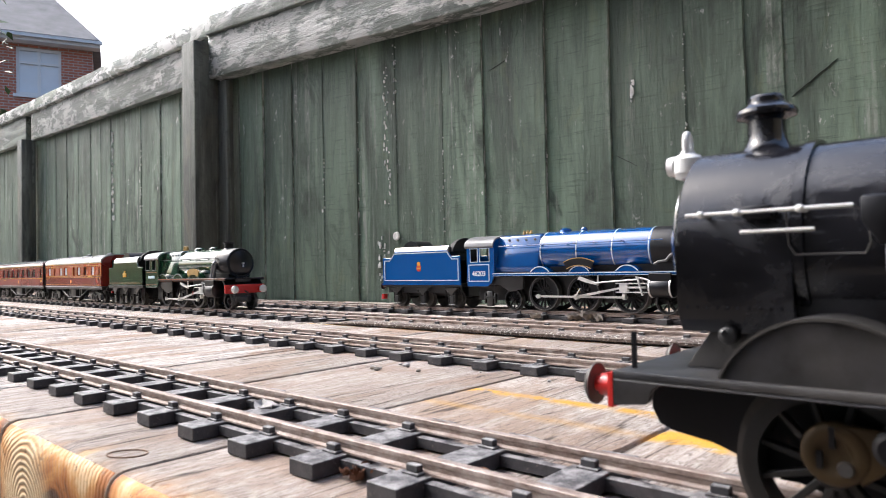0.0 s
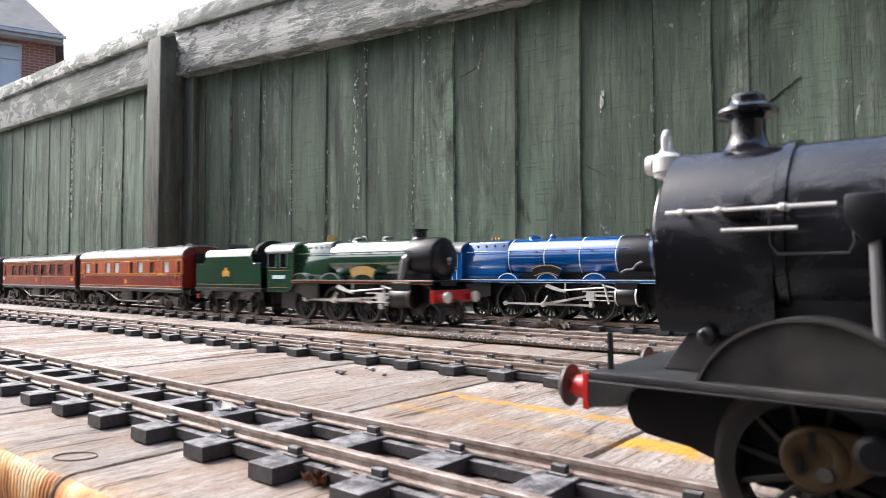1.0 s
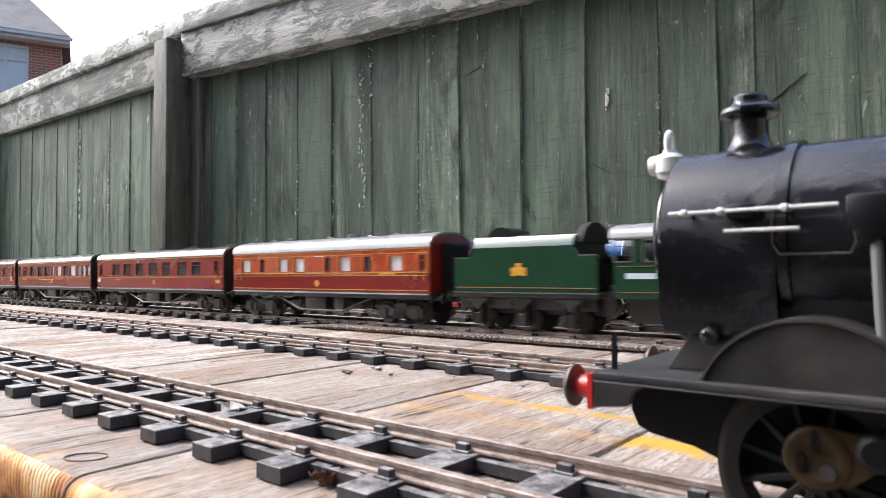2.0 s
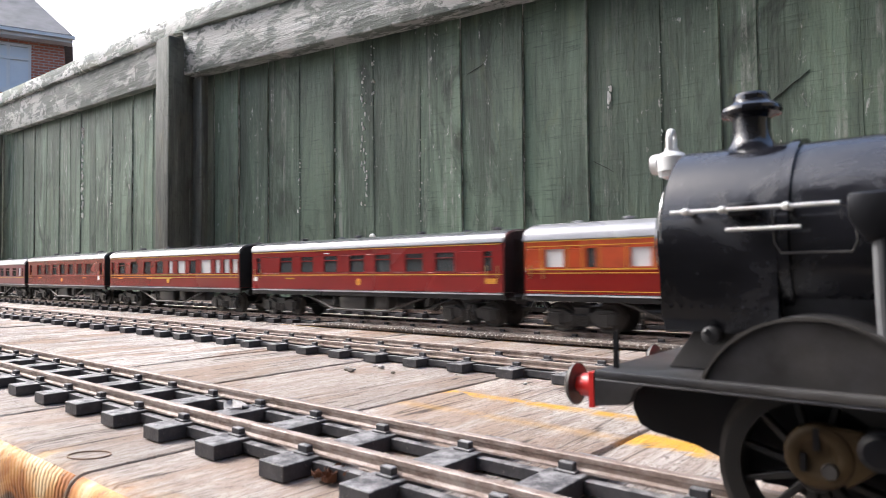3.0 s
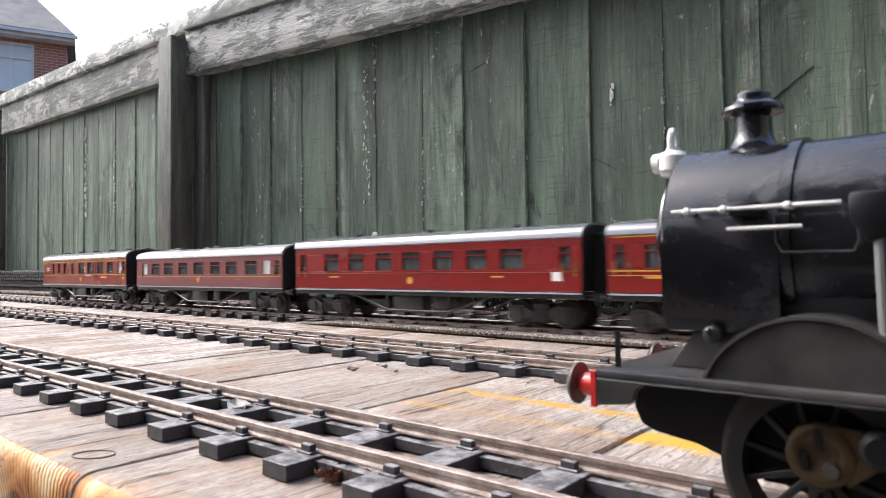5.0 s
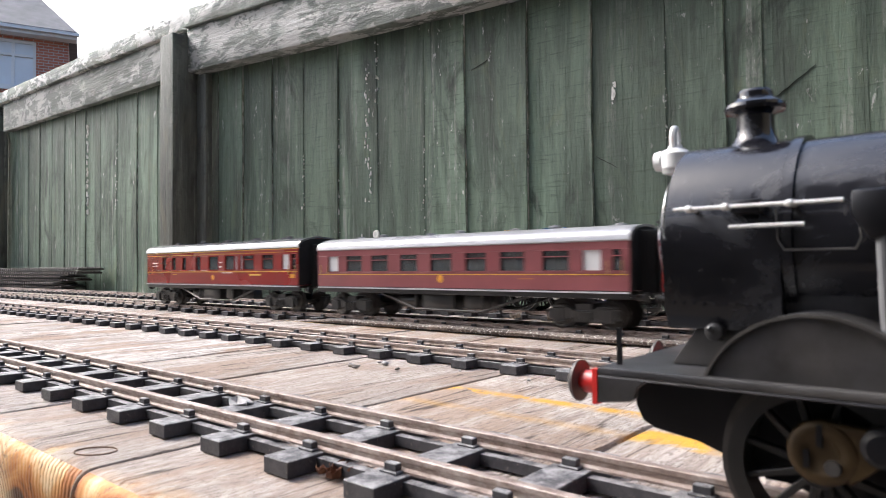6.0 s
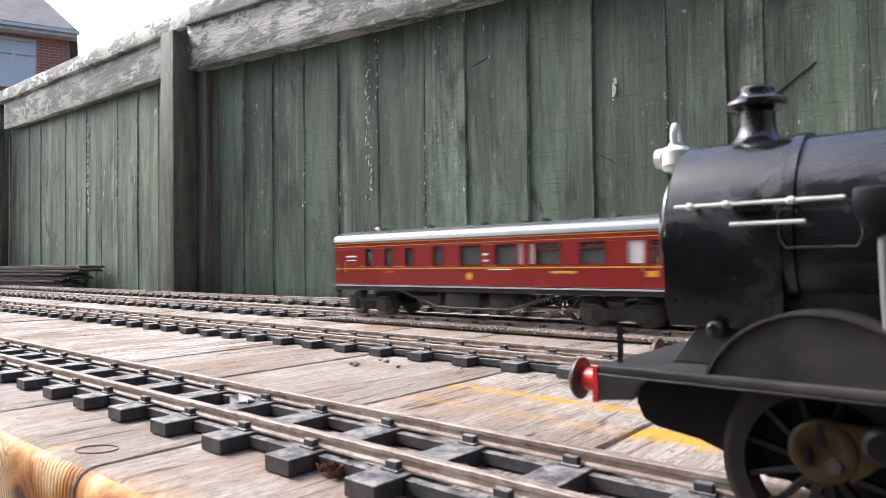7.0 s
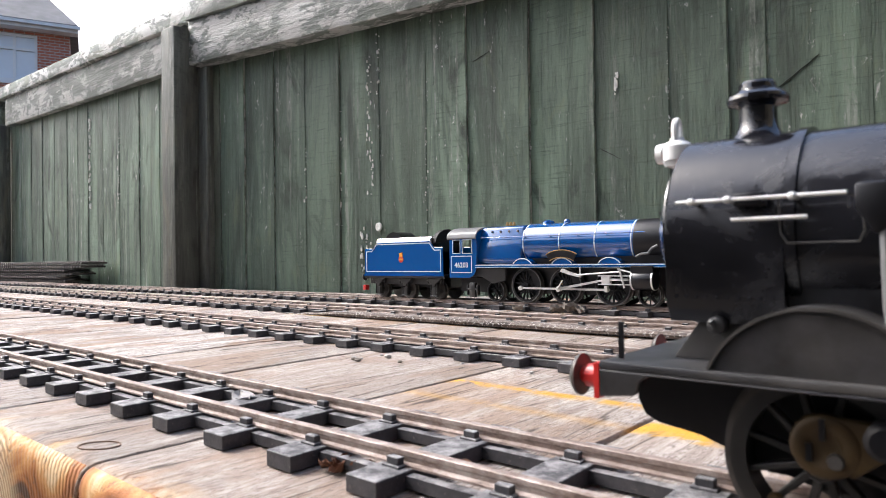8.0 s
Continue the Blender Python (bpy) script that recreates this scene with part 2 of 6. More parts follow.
def end_grain(name, heart):
    """Sawn board ends, rubbed round: orange-brown and cream timber with dark checks; heart: year rings round the pith."""
    m, t, b = nodes_of(name)
    n = tex(t, "ShaderNodeTexNoise", 60, (1, 0.6, 1), 6, 0.6, distortion=0.8)
    fine = tex(t, "ShaderNodeTexNoise", 500, (1, 0.3, 1), 5, 0.7)
    c = ramp(t, n.outputs[0], [(0.38, (0.07, 0.03, 0.012)), (0.46, (0.38, 0.13, 0.026)), (0.55, (0.58, 0.28, 0.085)), (0.63, (0.72, 0.52, 0.29)), (0.72, (0.80, 0.70, 0.56))])
    rise = fine.outputs[0]
    if heart:
        co = t.nodes.new("ShaderNodeTexCoord")
        mp = t.nodes.new("ShaderNodeMapping")
        mp.inputs["Location"].default_value = (0.013, 0, 0.016)
        mp.inputs["Scale"].default_value = (1, 0.12, 1)
        t.links.new(co.outputs["Object"], mp.inputs[0])
        w = t.nodes.new("ShaderNodeTexWave")
        w.wave_type, w.rings_direction = "RINGS", "Y"
        w.inputs["Scale"].default_value, w.inputs["Distortion"].default_value = 230, 1.8
        w.inputs["Detail"].default_value, w.inputs["Detail Scale"].default_value = 3, 1.2
        t.links.new(mp.outputs[0], w.inputs["Vector"])
        far = t.nodes.new("ShaderNodeVectorMath")
        far.operation = "LENGTH"
        t.links.new(mp.outputs[0], far.inputs[0])
        far10 = t.nodes.new("ShaderNodeMath")
        far10.operation = "MULTIPLY"
        far10.inputs[1].default_value = 20.0
        t.links.new(far.outputs["Value"], far10.inputs[0])
        rings = ramp(t, w.outputs[0], [(0.02, (0.36, 0.20, 0.085)), (0.25, (0.60, 0.43, 0.23)), (0.6, (0.72, 0.57, 0.36))])
        c = mix(t, ramp(t, far10.outputs[0], [(0.24, (0.9,) * 3), (0.38, (0, 0, 0))]), c, rings)
        rise = mix(t, 0.5, fine.outputs[0], w.outputs[0])
    c = mix(t, ramp(t, fine.outputs[0], [(0.32, (0.85,) * 3), (0.42, (0, 0, 0))]), c, (0.12, 0.06, 0.03))
    t.links.new(c, b.inputs["Base Color"])
    b.inputs["Roughness"].default_value = 0.7
    bump(t, b, rise, 0.6, 0.0008)
    return m


def fence_paint(name, flakes, green=(0.126, 0.176, 0.130), gate_at=0.45, level=False):
    """Old dark green fence stain on rough sawn timber, with algae, runs, shakes and pale flaked spots. level: the grain runs along x."""
    m, t, b = nodes_of(name)

    def along(x, y, z):
        return (z, y, x) if level else (x, y, z)

    grain = tex(t, "ShaderNodeTexNoise", 300, along(1, 1, 0.035), 8, 0.75, distortion=0.3)
    saw = tex(t, "ShaderNodeTexNoise", 520, along(0.08, 0.3, 1), 4, 0.65)
    wide = tex(t, "ShaderNodeTexNoise", 36, along(1, 1, 0.11), 6, 0.62, distortion=0.9)
    knots = tex(t, "ShaderNodeTexNoise", 19, along(1, 1, 0.45), 6, 0.62, distortion=1.6)
    spots = tex(t, "ShaderNodeTexNoise", 62 if level else 150, along(1, 1, 0.42), 8, 0.75, distortion=0.4)
    patch = tex(t, "ShaderNodeTexNoise", 14 if level else 17, along(1, 1, 0.35), 5, 0.65)
    runs = tex(t, "ShaderNodeTexNoise", 120, along(1, 1, 0.025), 4, 0.6)
    groove = tex(t, "ShaderNodeTexNoise", 16, along(1, 1, 0.30), 3, 0.55, distortion=2.6)
    g = green
    c = ramp(t, grain.outputs[0], [(0.28, tuple(x * 0.60 for x in g)), (0.47, tuple(x * 0.92 for x in g)), (0.60, tuple(x * 1.15 for x in g)), (0.76, tuple(x * 1.6 for x in g))])
    c = mix(t, ramp(t, wide.outputs[0], [(0.47, (0, 0, 0)), (0.62, (0.9,) * 3)]), c, (g[0] * 1.95, g[1] * 1.95, g[2] * 1.9))
    c = mix(t, ramp(t, wide.outputs[0], [(0.33, (0.9,) * 3), (0.46, (0, 0, 0))]), c, tuple(x * 0.34 for x in g))
    c = mix(t, ramp(t, knots.outputs[0], [(0.32, (0.9,) * 3), (0.45, (0, 0, 0))]), c, tuple(x * 0.30 for x in g))
    c = mix(t, ramp(t, saw.outputs[0], [(0.30, (0.55,) * 3), (0.45, (0, 0, 0))]), c, tuple(x * 0.4 for x in g))
    c = mix(t, ramp(t, knots.outputs[0], [(0.58, (0, 0, 0)), (0.74, (0.6,) * 3)]), c, (g[0] * 1.9, g[1] * 1.6, g[2] * 1.15))
    crack = ramp(t, groove.outputs[0], [(0.495, (0, 0, 0)), (0.499, (0.6,) * 3), (0.501, (0.6,) * 3), (0.505, (0, 0, 0))])
    few = t.nodes.new("ShaderNodeMath")
    few.operation = "MULTIPLY"
    t.links.new(crack, few.inputs[0])
    t.links.new(ramp(t, patch.outputs[0], [(0.58, (0, 0, 0)), (0.64, (1, 1, 1))]), few.inputs[1])
    c = mix(t, few.outputs[0], c, tuple(x * 0.10 for x in g))
    drip = t.nodes.new("ShaderNodeMath")
    drip.operation = "MULTIPLY"
    t.links.new(ramp(t, runs.outputs[0], [(0.57, (0, 0, 0)), (0.66, (0.75,) * 3)]), drip.inputs[0])
    t.links.new(ramp(t, spots.outputs[0], [(0.42, (0, 0, 0)), (0.56, (1, 1, 1))]), drip.inputs[1])
    c = mix(t, drip.outputs[0], c, (0.40, 0.42, 0.37))
    lo, hi = flakes
    f = ramp(t, spots.outputs[0], [(lo, (0, 0, 0)), (hi, (0.95,) * 3)])
    gate = ramp(t, patch.outputs[0], [(gate_at, (0, 0, 0)), (gate_at + 0.12, (1, 1, 1))])
    both = t.nodes.new("ShaderNodeMath")
    both.operation = "MULTIPLY"
    t.links.new(f, both.inputs[0])
    t.links.new(gate, both.inputs[1])
    c = mix(t, both.outputs[0], c, (0.84, 0.84, 0.81))
    info = t.nodes.new("ShaderNodeObjectInfo")
    c = mix(t, ramp(t, info.outputs["Random"], [(0, (0, 0, 0)), (1, (0.55,) * 3)]), c, tuple(x * 0.5 for x in g))
    t.links.new(c, b.inputs["Base Color"])
    b.inputs["Roughness"].default_value = 0.5
    bump(t, b, mix(t, 0.45, grain.outputs[0], mix(t, 0.5, spots.outputs[0], mix(t, 0.6, saw.outputs[0], knots.outputs[0]))), 1.0, 0.004)
    return m


def rail_metal():
    m, t, b = nodes_of("rusted_rail")
    n = tex(t, "ShaderNodeTexNoise", 420, (0.45, 1, 1), 7, 0.75)
    n2 = tex(t, "ShaderNodeTexNoise", 60, (0.3, 1, 1), 4)
    c = ramp(t, n.outputs[0], [(0.34, (0.085, 0.055, 0.043)), (0.46, (0.25, 0.19, 0.16)), (0.64, (0.46, 0.40, 0.365))])
    c = mix(t, ramp(t, n2.outputs[0], [(0.45, (0, 0, 0)), (0.7, (0.6, 0.6, 0.6))]), c, (0.29, 0.23, 0.20))
    t.links.new(c, b.inputs["Base Color"])
    b.inputs["Metallic"].default_value, b.inputs["Roughness"].default_value = 0.2, 0.52
    bump(t, b, n.outputs[0], 0.5, 0.0004)
    return m


def felt_material():
    m, t, b = nodes_of("worn_felt")
    n = tex(t, "ShaderNodeTexNoise", 90, (0.6, 1, 1), 6, 0.7)
    f = tex(t, "ShaderNodeTexNoise", 700, (1, 1, 1), 4, 0.7)
    c = ramp(t, n.outputs[0], [(0.34, (0.055, 0.042, 0.036)), (0.5, (0.15, 0.118, 0.10)), (0.66, (0.27, 0.22, 0.19))])
    c = mix(t, ramp(t, f.outputs[0], [(0.56, (0, 0, 0)), (0.63, (0.85, 0.85, 0.85))]), c, (0.6, 0.58, 0.55))
    c = mix(t, ramp(t, f.outputs[0], [(0.36, (0.9, 0.9, 0.9)), (0.44, (0, 0, 0))]), c, (0.035, 0.028, 0.024))
    t.links.new(c, b.inputs["Base Color"])
    b.inputs["Roughness"].default_value = 0.9
    bump(t, b, mix(t, 0.5, n.outputs[0], f.outputs[0]), 0.8, 0.0012)
    return m


def bricks():
    m, t, b = nodes_of("red_brick")
    tx = tex(t, "ShaderNodeTexBrick", 1.0)
    co, xyz, flat = t.nodes.new("ShaderNodeTexCoord"), t.nodes.new("ShaderNodeSeparateXYZ"), t.nodes.new("ShaderNodeCombineXYZ")
    along = t.nodes.new("ShaderNodeMath")
    t.links.new(co.outputs["Object"], xyz.inputs[0])
    t.links.new(xyz.outputs[0], along.inputs[0])
    t.links.new(xyz.outputs[1], along.inputs[1])
    t.links.new(along.outputs[0], flat.inputs[0])
    t.links.new(xyz.outputs[2], flat.inputs[1])
    t.links.new(flat.outputs[0], tx.inputs["Vector"])
    for k, v in (("Color1", (0.50, 0.17, 0.10, 1)), ("Color2", (0.42, 0.14, 0.085, 1)), ("Mortar", (0.48, 0.42, 0.37, 1))):
        tx.inputs[k].default_value = v
    tx.inputs["Mortar Size"].default_value, tx.inputs["Brick Width"].default_value, tx.inputs["Row Height"].default_value = 0.010, 0.225, 0.075
    t.links.new(tx.outputs[0], b.inputs["Base Color"])
    b.inputs["Roughness"].default_value = 0.85
    return m


def pane_glass(name="coach_glass", tint=(0.30, 0.33, 0.34)):
    m, t, b = nodes_of(name)
    b.inputs["Base Color"].default_value = (*tint, 1)
    b.inputs["Roughness"].default_value, b.inputs["IOR"].default_value = 0.05, 1.25
    b.inputs["Transmission Weight"].default_value = 0.75
    return m


WOOD = deck_wood("weathered_wood")
WOOD_LINE = deck_wood("weathered_wood_yellow_line", [(0.1205, 0.126, 0.35), (0.138, 0.1445, 1.0)])
WOOD_FAR = deck_wood("weathered_wood_far_line", [(0.252, 0.270, 0.6)])
WOOD_BAND = deck_wood("weathered_wood_yellow_band", [(0.1195, 0.131, 1.0)])
ENDS, HEART = end_grain("sawn_end", False), end_grain("sawn_end_with_pith", True)
FENCE = fence_paint("fence_board_paint", (0.61, 0.66))
FENCE_RAIL = fence_paint("fence_rail_paint", (0.475, 0.53), (0.165, 0.190, 0.165), 0.40, True)
FENCE_EDGE = fence_paint("fence_board_worn_edge", (0.46, 0.54), (0.170, 0.190, 0.150), 0.38)
FENCE_POST = fence_paint("fence_post_paint", (0.66, 0.72), (0.158, 0.168, 0.145))


def sleeper_plastic(name, col):
    """Black moulded plastic, pale with settled dust and bleaching on its upper faces."""
    m, t, b = nodes_of(name)
    n1, n2 = tex(t, "ShaderNodeTexNoise", 320, detail=6, rough=0.7), tex(t, "ShaderNodeTexNoise", 1300, detail=4, rough=0.7)
    geo, xyz = t.nodes.new("ShaderNodeNewGeometry"), t.nodes.new("ShaderNodeSeparateXYZ")
    t.links.new(geo.outputs["Normal"], xyz.inputs[0])
    up = ramp(t, xyz.outputs[2], [(0.3, (0.10,) * 3), (0.95, (1, 1, 1))])
    spread = ramp(t, n1.outputs[0], [(0.40, (0.05,) * 3), (0.62, (0.9,) * 3)])
    both = t.nodes.new("ShaderNodeMath")
    both.operation = "MULTIPLY"
    t.links.new(up, both.inputs[0])
    t.links.new(spread, both.inputs[1])
    c = mix(t, both.outputs[0], col, (0.34, 0.33, 0.33))
    c = mix(t, ramp(t, n2.outputs[0], [(0.62, (0, 0, 0)), (0.70, (0.6,) * 3)]), c, (0.25, 0.22, 0.19))
    t.links.new(c, b.inputs["Base Color"])
    b.inputs["Roughness"].default_value = 0.55
    bump(t, b, n2.outputs[0], 0.4, 0.0003)
    return m


def worn_black():
    """Satin black over old moulding: rubbed glossy in places, dull with grime in others, faint bluish bloom."""
    m, t, b = nodes_of("worn_smokebox_black")
    n1 = tex(t, "ShaderNodeTexNoise", 130, (0.6, 1, 1), 6, 0.65, distortion=0.8)
    n2 = tex(t, "ShaderNodeTexNoise", 520, (1, 1, 1), 5, 0.7)
    n3 = tex(t, "ShaderNodeTexNoise", 260, (1, 1, 0.25), 5, 0.7)
    c = ramp(t, n1.outputs[0], [(0.36, (0.005, 0.005, 0.007)), (0.52, (0.012, 0.012, 0.016)), (0.70, (0.022, 0.023, 0.029))])
    c = mix(t, ramp(t, n3.outputs[0], [(0.60, (0, 0, 0)), (0.70, (0.5,) * 3)]), c, (0.11, 0.105, 0.10))
    c = mix(t, ramp(t, n2.outputs[0], [(0.60, (0, 0, 0)), (0.72, (0.35,) * 3)]), c, (0.10, 0.10, 0.105))
    t.links.new(c, b.inputs["Base Color"])
    t.links.new(ramp(t, n1.outputs[0], [(0.40, (0.05,) * 3), (0.50, (0.13,) * 3), (0.60, (0.36,) * 3)]), b.inputs["Roughness"])
    b.inputs["Specular IOR Level"].default_value = 0.9
    bump(t, b, mix(t, 0.3, n1.outputs[0], n2.outputs[0]), 0.25, 0.0003)
    return m


RAIL, FELT = rail_metal(), felt_material()
SLEEPER = sleeper_plastic("sleeper_plastic", (0.032, 0.031, 0.036))
SLEEPER_OLD = plain("sleeper_plastic_faded", (0.075, 0.068, 0.068), 0.6, vary=0.35, scale=260, dust=0.4)
BLUE = plain("blue_gloss_paint", (0.003, 0.085, 0.33), 0.14, vary=0.05, scale=40, coat=1.0, gloss=0.9)
BLACK = plain("black_satin_paint", (0.007, 0.007, 0.009), 0.34, vary=0.3, scale=150)
BLACK_DUSTY = plain("black_dusty_plastic", (0.022, 0.022, 0.025), 0.38, vary=0.6, scale=320, bumps=0.4, dust=0.16)
SMOKEBOX = worn_black()
FRAME_BLACK = plain("underframe_black", (0.014, 0.014, 0.014), 0.34, vary=0.35, scale=200, dust=0.06, gloss=0.8)
GREEN = plain("green_gloss_paint", (0.012, 0.056, 0.025), 0.14, vary=0.08, scale=50, coat=1.0, gloss=0.9)
SILVER = plain("bright_steel", (0.80, 0.79, 0.76), 0.35, 0.35, vary=0.08, scale=200)
STEEL_DULL = plain("dull_steel_tyre", (0.17, 0.165, 0.16), 0.4, 0.8, vary=0.2, scale=300)
RIM_DARK = plain("wheel_rim_dark", (0.075, 0.07, 0.065), 0.5, 0.3, vary=0.3, scale=300)
BRASS = plain("aged_brass", (0.054, 0.034, 0.013), 0.5, 0.4, vary=0.35, scale=260, bumps=0.2)
GOLD = plain("brass_yellow", (0.50, 0.33, 0.12), 0.4, 0.3, vary=0.15, scale=200)
RED = plain("red_paint", (0.55, 0.03, 0.025), 0.32, vary=0.12, scale=140, coat=0.3)
WHITE = plain("white_paint", (0.88, 0.88, 0.87), 0.4, vary=0.05, scale=90)
WHITE_WORN = plain("dirty_white_paint", (0.80, 0.80, 0.76), 0.7, vary=0.2, scale=300)
LINE_WHITE = plain("pale_blue_lining", (0.62, 0.72, 0.80), 0.4, vary=0.05, scale=90)
LINE_YELLOW = plain("yellow_lining", (0.62, 0.36, 0.04), 0.4, vary=0.15, scale=90)
LINE_ORANGE = plain("orange_lining", (0.34, 0.12, 0.055), 0.4, vary=0.1, scale=90)
CREST = plain("crest_gold", (0.68, 0.32, 0.03), 0.4, vary=0.3, scale=500)
MAROON = plain("maroon_gloss_paint", (0.235, 0.012, 0.010), 0.26, vary=0.08, scale=50, coat=0.5, gloss=0.9)
MAROON_FADED = plain("faded_maroon_paint", (0.215, 0.062, 0.068), 0.4, vary=0.15, scale=50)
CRIMSON = plain("crimson_paint", (0.215, 0.010, 0.006), 0.24, vary=0.08, scale=60, coat=0.5, gloss=0.9)
TEAK = plain("orange_red_paint", (0.42, 0.056, 0.009), 0.28, vary=0.22, scale=120, coat=0.4, gloss=0.9)
ROOF_PALE = plain("pale_grey_roof", (0.17, 0.17, 0.185), 0.2, vary=0.15, scale=60, coat=0.8, gloss=0.9)
ROOF_WHITE = plain("faded_and_highlit_roof", (0.34, 0.34, 0.36), 0.3, vary=0.15, scale=60, coat=0.4, gloss=0.8)
SHAKE = plain("split_timber", (0.018, 0.017, 0.014), 0.9, vary=0.4, scale=300)
STEP_GREY = plain("pale_sill_grey", (0.46, 0.46, 0.48), 0.4, vary=0.2, scale=120)
CAB_GREY = plain("cab_roof_grey", (0.16, 0.16, 0.165), 0.45, vary=0.15, scale=80)
KNOT = plain("knot_ring", (0.26, 0.17, 0.115), 0.8, vary=0.3, scale=400)
RUBBER = plain("black_gangway", (0.012, 0.012, 0.013), 0.75, vary=0.3, scale=200)
COAL = plain("coal_black", (0.010, 0.010, 0.011), 0.5, vary=0.4, scale=500, bumps=0.6)
BLIND = plain("white_window_blind", (0.70, 0.72, 0.73), 0.5, vary=0.06, scale=80)
CLOTH_BLUE = plain("blue_seat", (0.02, 0.10, 0.32), 0.6, vary=0.1, scale=80)
INTERIOR = plain("coach_interior", (0.10, 0.075, 0.06), 0.7, vary=0.2, scale=80)
GLASS = pane_glass()
DRY_LEAF = plain("dry_leaf", (0.19, 0.165, 0.14), 0.8, vary=0.35, scale=300, bumps=0.5)
BROWN_LEAF = plain("brown_leaf", (0.11, 0.045, 0.022), 0.8, vary=0.4, scale=300, bumps=0.5)
PALE_LEAF = plain("bleached_leaf", (0.36, 0.345, 0.33), 0.7, vary=0.2, scale=300, bumps=0.5)
FOLIAGE = plain("garden_leaf", (0.06, 0.11, 0.03), 0.5, vary=0.4, scale=20)
BARK = plain("twig_bark", (0.10, 0.075, 0.05), 0.85, vary=0.3, scale=60)
SOIL = plain("garden_soil", (0.06, 0.05, 0.04), 0.95, vary=0.5, scale=6)
SHADE_WALL = plain("shade_wall_brown", (0.13, 0.115, 0.09), 0.85, vary=0.35, scale=9, bumps=0.4)
SLATE = plain("grey_roof_tile", (0.16, 0.155, 0.16), 0.7, vary=0.25, scale=3)
BRICK = bricks()
UPVC = plain("white_window_frame", (0.80, 0.79, 0.77), 0.4, vary=0.03, scale=5)
# Near-white pane: the bright sky's reflection is put into its colour.
HOUSE_SKY_PANE = plain("house_pane_sky_white", (0.80, 0.82, 0.84), 0.08, vary=0.05, scale=2)


# ---- the plan ----
RAIL_TOP, SLEEPER_TOP, DECK = 6.45, 4.2, 1.55
PITCH = 19.4
LINES = {"front": 80.0, "second": 181.5, "train": 270.0, "rear": 353.0}
SPEED = 231.0


def bend(x):
    """How far the tracks swing towards the fence at their far end."""
    k = min(1.0, max(0.0, (-x - 500) / 600))
    return 10 * k * k * (3 - 2 * k)


def fence_y(x):
    """The face of the fence boards."""
    return 424.0 if x < -750 else 443 + (x + 500) * math.tan(radians(5))


def rail_z(x):
    """The lower edge of the fence's top rail."""
    return 277 + (-767 - x) * 0.032 if x < -750 else 270.5 - (x + 740) * 0.034


def build_ground():
    s = Shape().box(-40000, 40000, -40000, 40000, -900, -800)
    solid("ground", s, SOIL, "dark garden soil under the timber deck", "ground", kind="structure")


def build_shade_walls():
    """Plain unseen walls behind and beside the railway, added to shade it and darken reflections."""
    s = Shape().box(-5200, -602, -2500, -2300, -800, 1000)
    solid("wall_south", s, SHADE_WALL, "unseen dark wall behind the railway, added to block sky light", "garden wall", kind="structure")
    s = Shape().box(-600, 2150, -1500, -1250, -800, 3300)
    solid("wall_house", s, SHADE_WALL, "unseen tall wall behind the railway, added to darken its right side", "house wall", kind="structure")
    s = Shape().box(1950, 2150, -1248, 900, -800, 2300)
    solid("wall_east", s, SHADE_WALL, "unseen dark wall beyond the deck's end, added to block sky light", "garden wall", kind="structure")


